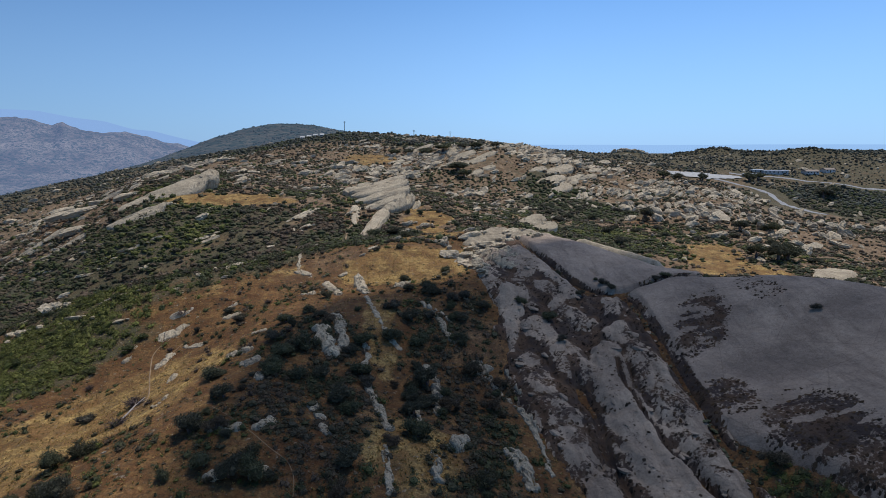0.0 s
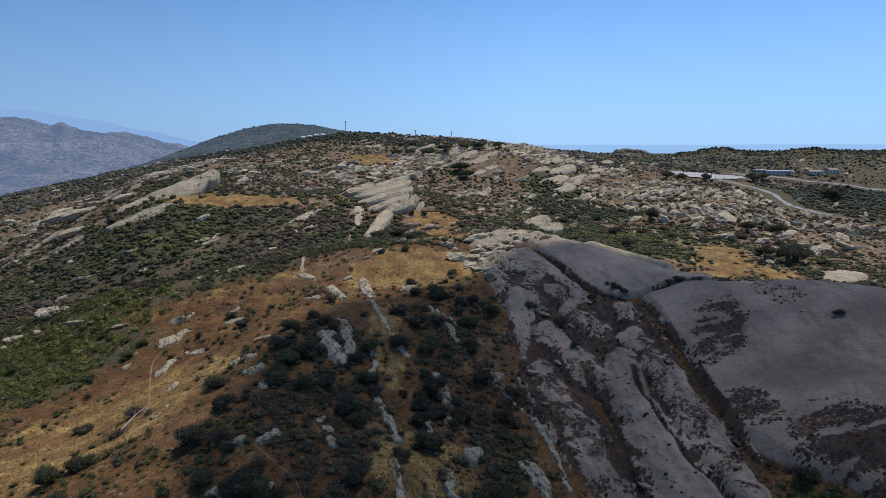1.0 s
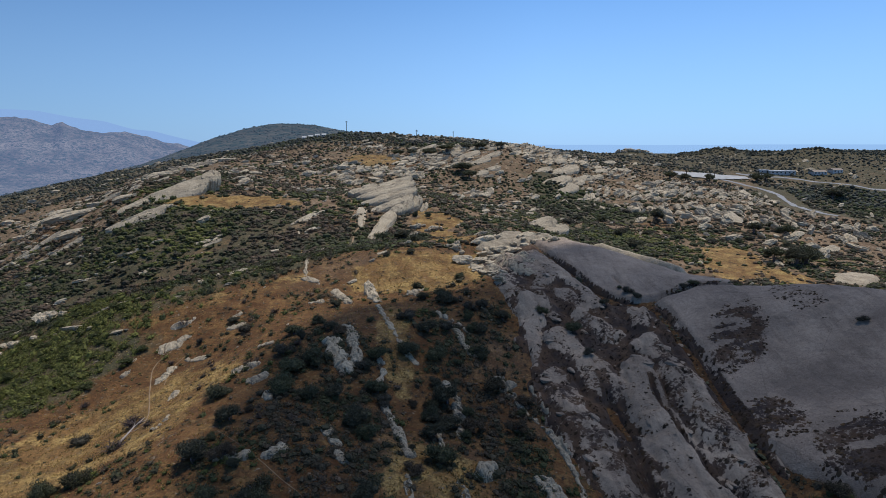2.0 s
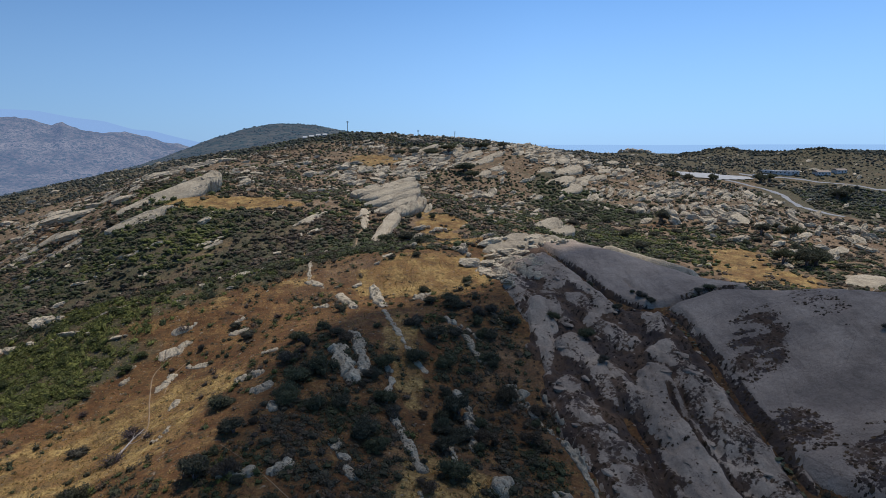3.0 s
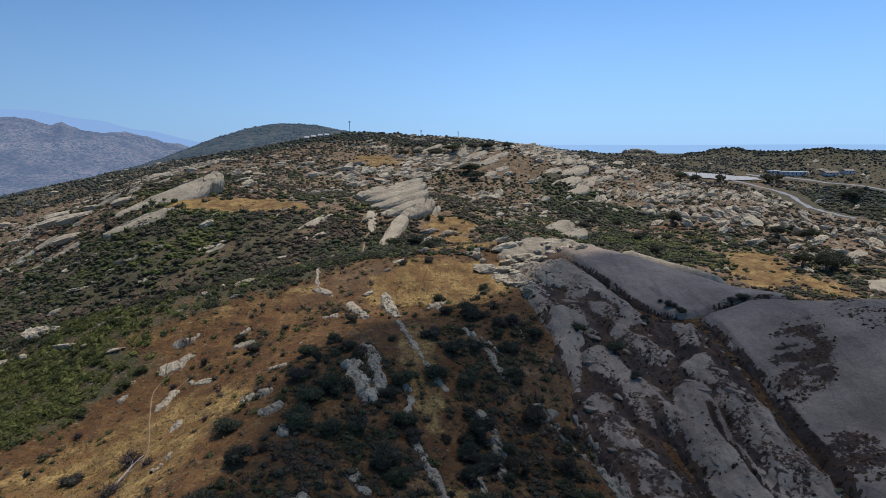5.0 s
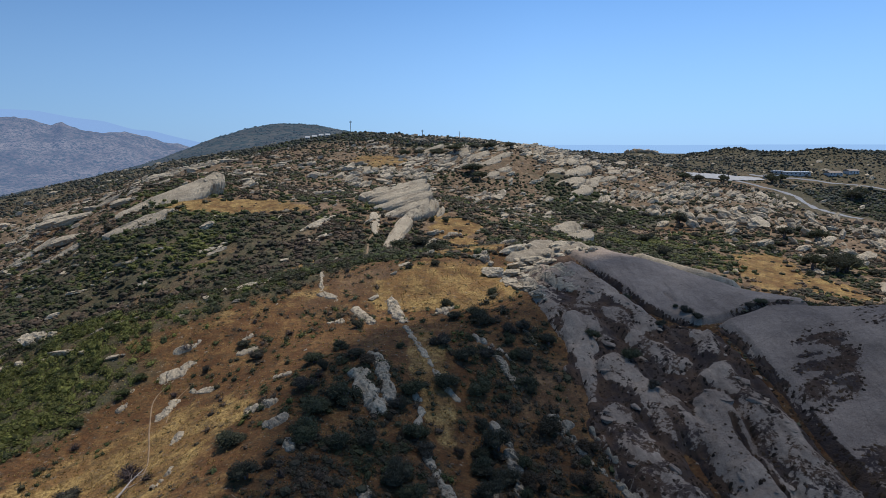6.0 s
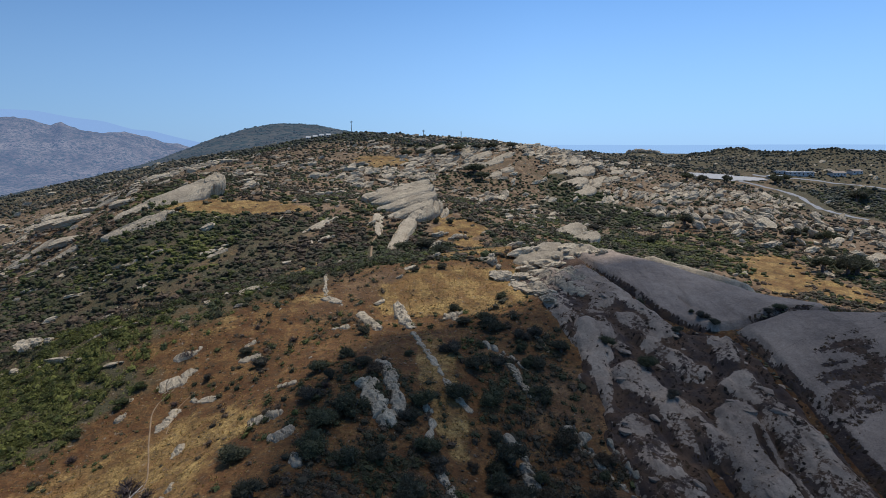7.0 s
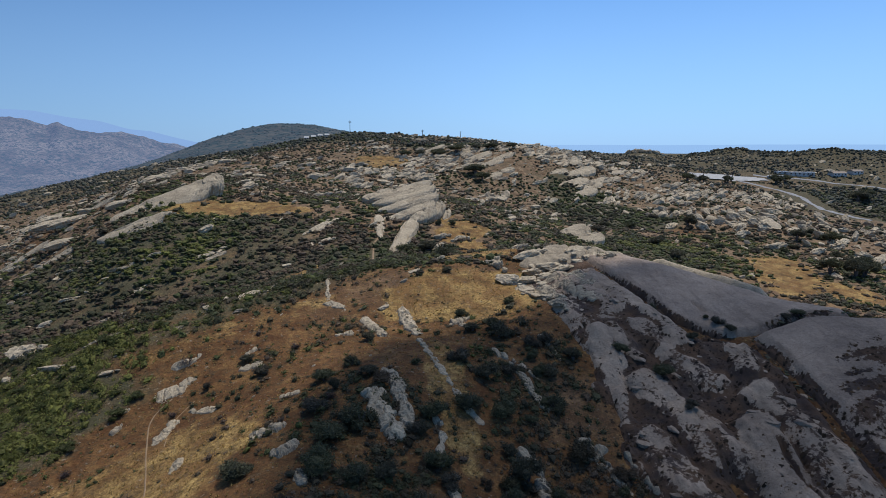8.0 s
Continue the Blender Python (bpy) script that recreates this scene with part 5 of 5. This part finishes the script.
# ---- shrubs and oaks that stand by themselves ----
def tapered(points, r0, r1, sides=6):
    """A stem along a few points, thinner towards its tip."""
    v, f = [], []
    for i, p in enumerate(points):
        r = r0 + (r1 - r0) * i / (len(points) - 1)
        for k in range(sides):
            a = 6.2832 * k / sides
            v.append((p[0] + r * math.cos(a), p[1] + r * math.sin(a), p[2]))
    for i in range(len(points) - 1):
        for k in range(sides):
            a, b = i * sides + k, i * sides + (k + 1) % sides
            f += [(a, b, b + sides), (a, b + sides, a + sides)]
    return np.array(v), np.array(f)


def crown_mesh(seed, lobes, spread_out, base, mat, tone, leaves=620):
    """Several leafy masses side by side, with gaps between them."""
    rng = np.random.default_rng(seed)
    pieces = []
    for k in range(lobes):
        v, f = bush(1, leaves, seed * 31 + k, 0.8, 0.1, 0.62, 0.4)
        a, d = rng.uniform(0, 6.28), spread_out * math.sqrt(rng.random())
        s = rng.uniform(0.34, 0.55)
        pieces.append((v * s + np.array([d * math.cos(a), d * math.sin(a), base + rng.uniform(0, 0.42) * (1 - 0.6 * d)]), f))
    v, f = joined(pieces)
    return sheet("crown", v, f, mat, False, tone=np.full(len(v), tone))


def stem_mesh(seed, count, top, thick):
    rng = np.random.default_rng(seed)
    made = []
    for k in range(count):
        a, out = rng.uniform(0, 6.28), rng.uniform(0.2, 0.5)
        c, s = math.cos(a) * out, math.sin(a) * out
        made.append(sheet("stem", *tapered([(0.04 * c, 0.04 * s, -0.15), (0.35 * c, 0.35 * s, top * 0.5), (c, s, top)], thick, thick * 0.4, 5), TWIG))
    return made


SHRUB_KINDS = [(crown_mesh(k, 6, 0.55, 0.02, DARK_LEAF, 0.25 * k), stem_mesh(k, 5, 0.6, 0.035)) for k in range(4)]
BROWN_KINDS = [(crown_mesh(50 + k, 5, 0.6, 0.0, BRUSH, 0.14 + 0.14 * k), stem_mesh(50 + k, 6, 0.6, 0.03)) for k in range(3)]
GREEN_KINDS = [(crown_mesh(9 + k, 5, 0.5, 0.0, BRUSH, 0.72 + 0.12 * k), stem_mesh(9 + k, 4, 0.5, 0.03)) for k in range(3)]
OAK_KINDS = [(crown_mesh(20 + k, 11, 0.72, 0.42, DARK_LEAF, 0.3 + 0.2 * k, 520), stem_mesh(20 + k, 4, 0.8, 0.06), tapered([(0, 0, -0.2), (0.02, 0.01, 0.3), (0.05, 0.0, 0.55)], 0.11, 0.07)) for k in range(3)]
OAK_KINDS = [(c, s, sheet("trunk", *t, TWIG)) for c, s, t in OAK_KINDS]


def shrub(x, y, wide, high, seed, kinds, label, group):
    thing = tagged(new("shrub"), label, "shrub", group)
    crown, stems = kinds[seed % len(kinds)]
    part("crown", crown, thing)
    for mesh in stems:
        part("stem", mesh, thing)
    thing.matrix_world = pose(x, y, float(surface(x, y)) - 0.1, 0, 0, seed * 77) @ Matrix.Diagonal((wide / 2, wide / 2, high, 1))
    return thing


def oak(x, y, wide, high, seed, group):
    thing = tagged(new("oak_tree"), "dark green oak with a broad uneven crown", "tree", group)
    crown, limbs, trunk = OAK_KINDS[seed % 3]
    part("crown", crown, thing)
    for mesh in limbs:
        part("limb", mesh, thing)
    part("trunk", trunk, thing, "short grey trunk")
    thing.matrix_world = pose(x, y, float(surface(x, y)) - 0.1, 0, 0, seed * 61) @ Matrix.Diagonal((wide / 2, wide / 2, high, 1))
    return thing


# x, y, width, height
LONE_SHRUBS = [(-60.3, 95.2, 4.2, 1.6), (-33.2, 85.5, 4.6, 2.8), (-38.2, 95, 5.6, 2.4), (0.4, 151, 3.2, 1.7), (-52.8, 124, 1.9, 1.6), (-17.4, 217, 9, 4.5), (-11.5, 205, 10, 4.2), (-25, 214.2, 7, 3.4), (5.3, 130.4, 4.2, 2.6), (8.9, 126.3, 4.4, 2.7), (-3.1, 137.5, 5, 2.6), (22.4, 120.4, 4.5, 2.4),
               (-32.9, 119.4, 2.2, 1.6), (-29.7, 113.2, 2.4, 2.4), (-47.9, 119.4, 1.2, 0.8), (35.6, 136, 1.6, 0.9), (36.4, 133.4, 3.2, 1.8), (37.7, 131.2, 2.8, 1.4), (27.6, 142.6, 3.2, 1.9), (50.4, 132.2, 3.6, 1.3), (47.6, 131.8, 2.6, 1.0), (74.6, 251, 7, 4), (-14.8, 243.7, 3.4, 2.6), (-9.6, 245.2, 3.6, 2.2), (-18.8, 166, 2.8, 1.4), (-12.2, 168, 3.4, 1.5), (-28, 180, 4, 1.8), (-21, 172, 2.4, 1.1), (67.4, 104.7, 2.6, 1.1), (30.7, 130.1, 3, 1.6), (-15, 196, 4, 2), (-20, 191, 3.4, 1.8), (-27.9, 195.2, 4.4, 2.2)]
for i, (x, y, w, h) in enumerate(LONE_SHRUBS):
    shrub(x, y, w, h, i, SHRUB_KINDS, "dark rounded evergreen shrub standing on open ground", "lone shrubs")
GULLY_SHRUBS = [(-10.6, 123.1, 5), (-6.4, 117.8, 5), (-9.8, 110.2, 6), (-5, 109.6, 5), (-2.5, 119.8, 4), (-7.7, 136.9, 4.5), (-9.2, 146.1, 4), (-14.8, 106.9, 4.5), (-16.6, 103.2, 4), (-24.6, 117.2, 4), (-24.4, 103.6, 6), (-27.8, 100.7, 6), (-31.2, 107.1, 5), (-27.3, 135.5, 3.5), (-28.2, 122.4, 4), (-32, 117.4, 4.5), (1.9, 129.3, 4), (3.4, 121, 4.5),
                (3.2, 112.5, 5), (-13.8, 96.9, 4.5), (-12.9, 94, 4), (-3.4, 90.5, 4), (-5.8, 92.4, 4), (16.8, 126.1, 3.6), (22.9, 111.6, 3), (-20.1, 93.9, 4), (-24.2, 93, 5), (-28.6, 93.9, 6), (-43.8, 125.3, 3.6), (-47.9, 130.3, 3.4)]
for i, (x, y, w) in enumerate(GULLY_SHRUBS):
    shrub(x, y, w, w * (0.5, 0.58, 0.46)[i % 3], i, SHRUB_KINDS, "dense dark green shrub crowding the rock ribs", "gully shrubs")
rng = np.random.default_rng(77)
made = 0
ZONES = [(-20.4, 94.3, 8, 28), (1.2, 97.7, 9, 30), (-24.1, 76.3, 12, 12), (3, 112.3, 8, 22), (-39.9, 71.9, 14, 7), (0.1, 87.4, 9, 22), (46.3, 67.3, 5, 11)]
while made < 90:
    zx, zy, rx, ry = ZONES[made % len(ZONES)]
    x, y = zx + rx * rng.uniform(-1, 1), zy + ry * rng.uniform(-1, 1)
    if on_face(x, y) > -0.5 or ripple(np.array(x), np.array(y), 9, 66, 2) < -0.08:
        continue
    w = 1.6 + 4.4 * rng.random() ** 1.7
    if made % 2:
        shrub(x, y, w, w * rng.uniform(0.5, 0.75), made, SHRUB_KINDS, "dense dark green shrub in the shaded gully", "gully shrubs")
    else:
        shrub(x, y, w * 0.8, w * rng.uniform(0.35, 0.55), made, BROWN_KINDS, "half-dry grey-brown shrub in the shaded gully", "gully shrubs")
    made += 1
made = 0
while made < 64:
    x, y = 125 + 75 * rng.uniform(-1, 1), 320 + 95 * rng.uniform(-1, 1)
    if amount(np.array(x), np.array(y), GRASSY) > 0.3 or on_face(x, y) > -1:
        continue
    w = rng.uniform(3.5, 8.0)
    shrub(x, y, w, w * rng.uniform(0.4, 0.6), made, SHRUB_KINDS, "dark evergreen bush between pale boulders", "canyon bushes")
    made += 1
made = 0
while made < 52:
    x, y = -84 + 32 * rng.uniform(-1, 1), 122 + 24 * rng.uniform(-1, 1)
    if patch(np.array(x), np.array(y), *THICKET) < 0.4:
        continue
    w = rng.uniform(1.6, 3.8)
    shrub(x, y, w, w * rng.uniform(0.35, 0.5), made, GREEN_KINDS, "low bright green shrub in the thicket", "thicket shrubs")
    made += 1
OAKS = [(138, 242, 11, 6.5), (144, 246, 11, 6), (131, 246, 8, 5), (112, 330, 10, 6.5), (12, 470, 18, 6), (16, 455, 12, 5), (-30, 550, 14, 5), (-16, 555, 16, 5), (0, 556, 16, 5.5), (16, 556, 14, 5), (30, 552, 15, 5), (-44, 548, 12, 5),
        (48, 546, 12, 4.5), (300, 590, 14, 7), (312, 596, 12, 6), (330, 520, 20, 9), (342, 530, 18, 8), (205, 560, 12, 6), (222, 566, 12, 6), (250, 580, 10, 6), (166, 300, 9, 5), (150, 300, 9, 5)]
for i, (x, y, w, h) in enumerate(OAKS):
    oak(x, y, w, h, i, "oaks of the canyon")


# ---- straw tufts on the open grass ----
def tuft(seed):
    rng = np.random.default_rng(seed)
    a = rng.uniform(0, 6.28, 7)
    v = np.stack([np.stack([0.22 * np.cos(a + 1.3), 0.22 * np.sin(a + 1.3), a * 0], -1), np.stack([0.22 * np.cos(a - 1.3), 0.22 * np.sin(a - 1.3), a * 0], -1),
                  np.stack([0.9 * np.cos(a) * rng.uniform(0.3, 1, 7), 0.9 * np.sin(a) * rng.uniform(0.3, 1, 7), rng.uniform(0.35, 0.8, 7)], -1)], 1).reshape(-1, 3)
    return v, np.arange(21).reshape(-1, 3)


def straw_field():
    x, y, r, rng = strew(40000, 58, 190, 15)
    keep = (rng.random(len(x)) < 0.26 + 0.74 * amount(x, y, GRASSY)) & (on_face(x, y) < -0.3) & (on_path(x, y) < 0.4)
    x, y = x[keep], y[keep]
    n = len(x)
    high = rng.uniform(0.18, 0.42, n)
    v, f, t = spread([tuft(k) for k in range(4)], x, y, land(x, y) - 0.03, np.stack([high, high, high], -1), rng.uniform(0, 6.28, n), np.clip(0.5 + 0.6 * ripple(x, y, 6, 83) + rng.normal(0, 0.15, n), 0, 1), rng.integers(0, 4, n))
    return tagged(new("dry_grass", sheet("dry_grass", v, f, STRAW, False, tone=t)), "golden dry grass tufts on open ground", "grass", kind="stuff")


straw_field()


# ---- dead wood ----
def dead_bush(x, y, wide, high, seed):
    rng = np.random.default_rng(seed)
    pieces = []
    for k in range(110):
        a, out, up = rng.uniform(0, 6.28), rng.uniform(0.3, 1.0), rng.uniform(0.25, 1.0)
        c, s = math.cos(a) * out, math.sin(a) * out
        pieces.append(tapered([(0, 0, -0.05), (0.5 * c + rng.uniform(-0.3, 0.3), 0.5 * s + rng.uniform(-0.3, 0.3), 0.6 * up), (c, s, up * rng.uniform(0.5, 1.0))], 0.028, 0.010, 3))
    v, f = joined(pieces)
    ob = new("dead_shrub", sheet("dead_shrub", v, f, DEAD_TWIG, tone=np.full(len(v), 0.5)))
    ob.matrix_world = pose(x, y, float(surface(x, y)) - 0.05, 0, 0, seed * 40) @ Matrix.Diagonal((wide / 2, wide / 2, high, 1))
    return tagged(ob, "leafless grey-purple dead shrub on dry grass", "shrub", "dead shrubs")


for i, row in enumerate([(-52.2, 95.4, 5.2, 1.5), (-50.6, 87, 5.2, 1.2), (-53.8, 98, 3.4, 1.1), (-48.4, 92.5, 2.6, 0.9), (-59, 130.6, 4.2, 1.5), (-29.8, 110.8, 2.6, 1.2), (-40.1, 133.3, 2.8, 1.2), (-67, 107.1, 2.6, 1.0), (-64.3, 78.4, 5.0, 3.2), (-56.5, 118.6, 2.4, 1.0)]):
    dead_bush(*row, i)


def fallen_trunk(x, y, heading):
    thing = tagged(new("fallen_trunk"), "bleached dead tree trunk leaning over dry grass", "log")
    part("trunk", sheet("trunk", *tapered([(0, 0, -0.1), (0.06, 0.02, 1.6), (-0.05, 0.1, 3.2), (0.12, 0.3, 5.2)], 0.2, 0.06, 8), DEAD_WOOD), thing)
    for k, at_z in enumerate((2.2, 3.0, 3.9)):
        side = (-1) ** k
        part("branch", sheet("branch", *tapered([(0, 0.05, at_z), (0.4 * side, 0.25, at_z + 0.5), (0.9 * side, 0.3, at_z + 1.2)], 0.07, 0.02, 6), DEAD_WOOD), thing)
    thing.matrix_world = pose(x, y, float(surface(x, y)), 0, 0, heading) @ pose(0, 0, 0, -64)
    return thing


fallen_trunk(-51.4, 89.4, -22)


# ---- poles and buildings in the distance ----
def utility_pole(x, y, high, turn):
    thing = tagged(new("utility_pole"), "tall timber utility pole with a crossarm on the ridge", "pole", "ridge poles")
    v, f = tapered([(0, 0, -0.5), (0, 0, high * 0.5), (0, 0, high)], 0.34, 0.24, 8)
    part("post", sheet("post", v, f, TIMBER), thing)
    for z in (high - 0.8, high - 2.0):
        bm = bmesh.new()
        bmesh.ops.create_cube(bm, size=1, matrix=pose(0, 0, z) @ Matrix.Diagonal((3.0, 0.22, 0.25, 1)))
        me = bpy.data.meshes.new("crossarm")
        bm.to_mesh(me)
        bm.free()
        me.materials.append(TIMBER)
        part("crossarm", me, thing)
    thing.matrix_world = pose(x, y, float(land(x, y)), 0, 0, turn)
    return thing


for row in ((-113.5, 704, 13.5, 20), (-33, 692, 8, 40), (8, 690, 8, 40), (232, 590, 8, 10), (262, 596, 8, 10)):
    utility_pole(*row)


def block(name, size, at, mat, parent, label="", taper=1.0):
    """A box with its foot at 'at'; taper draws its top in."""
    bm = bmesh.new()
    bmesh.ops.create_cube(bm, size=1, matrix=pose(0, 0, size[2] / 2) @ Matrix.Diagonal((*size, 1)))
    for v in bm.verts:
        if v.co.z > size[2] * 0.5:
            v.co.y *= taper
    bmesh.ops.bevel(bm, geom=bm.edges[:], offset=0.04, segments=1, affect="EDGES")
    me = bpy.data.meshes.new(name)
    bm.to_mesh(me)
    bm.free()
    me.materials.append(mat)
    ob = part(name, me, parent, label)
    ob.location = at
    return ob


def low_building(x, y, length, depth, high, turn, roof, label, pitched, group):
    thing = tagged(new("building"), label, "building", group)
    block("wall", (length, depth, high + 2), (0, 0, -2), WHITE_WALL, thing)
    block("roof", (length + 0.8, depth + 0.8, 1.6 if pitched else 0.35), (0, 0, high), roof, thing, taper=0.12 if pitched else 0.98)
    count = max(2, int(length / 3.5))
    for k in range(count):
        wx = (k + 0.5) / count * length - length / 2
        if k == count // 2:
            block("door", (1.0, 0.12, 2.1), (wx, -depth / 2, 0.0), TIMBER, thing)
        else:
            block("window", (1.5, 0.12, 1.2), (wx, -depth / 2, 1.0), GLASS, thing)
    thing.matrix_world = pose(x, y, float(land(x, y)), 0, 0, turn)
    return thing


for row in ((316, 618, 15, 7, 2.8, -8, GREY_ROOF, "long low building with a pale metal roof", False), (352, 640, 24, 9, 3, -10, GREY_ROOF, "flat-roofed grey building beside the road", False),
            (386, 634, 14, 9, 2.8, 5, TAN_ROOF, "low tan-roofed building among trees", True), (338, 650, 10, 7, 2.8, -5, GREY_ROOF, "flat-roofed grey building beside the road", False), (408, 640, 12, 8, 2.8, 12, TAN_ROOF, "low tan-roofed building among trees", True)):
    low_building(*row, "buildings of the pass")
for x in (-151, -144, -137, -130):
    low_building(x, 655, 4, 3.5, 2.0, 8, WHITE_WALL, "small white house on the ridge", True, "ridge houses")
lx, ly = np.meshgrid(np.arange(205, 312, 3.0), np.arange(572, 646, 3.0))
inside = edge_distance(lx, ly, LOT)
li = np.arange(lx.size).reshape(lx.shape)
lq = np.stack([li[:-1, :-1], li[:-1, 1:], li[1:, 1:], li[1:, :-1]], -1).reshape(-1, 4)
lq = lq[(inside.ravel()[lq] > 0).all(1)]
tagged(new("pavement", sheet("pavement", np.stack([lx, ly, land(lx, ly) + 0.9], -1).reshape(-1, 3), lq, CONCRETE)), "wide pale paved lot beside the road", "pavement", kind="structure")
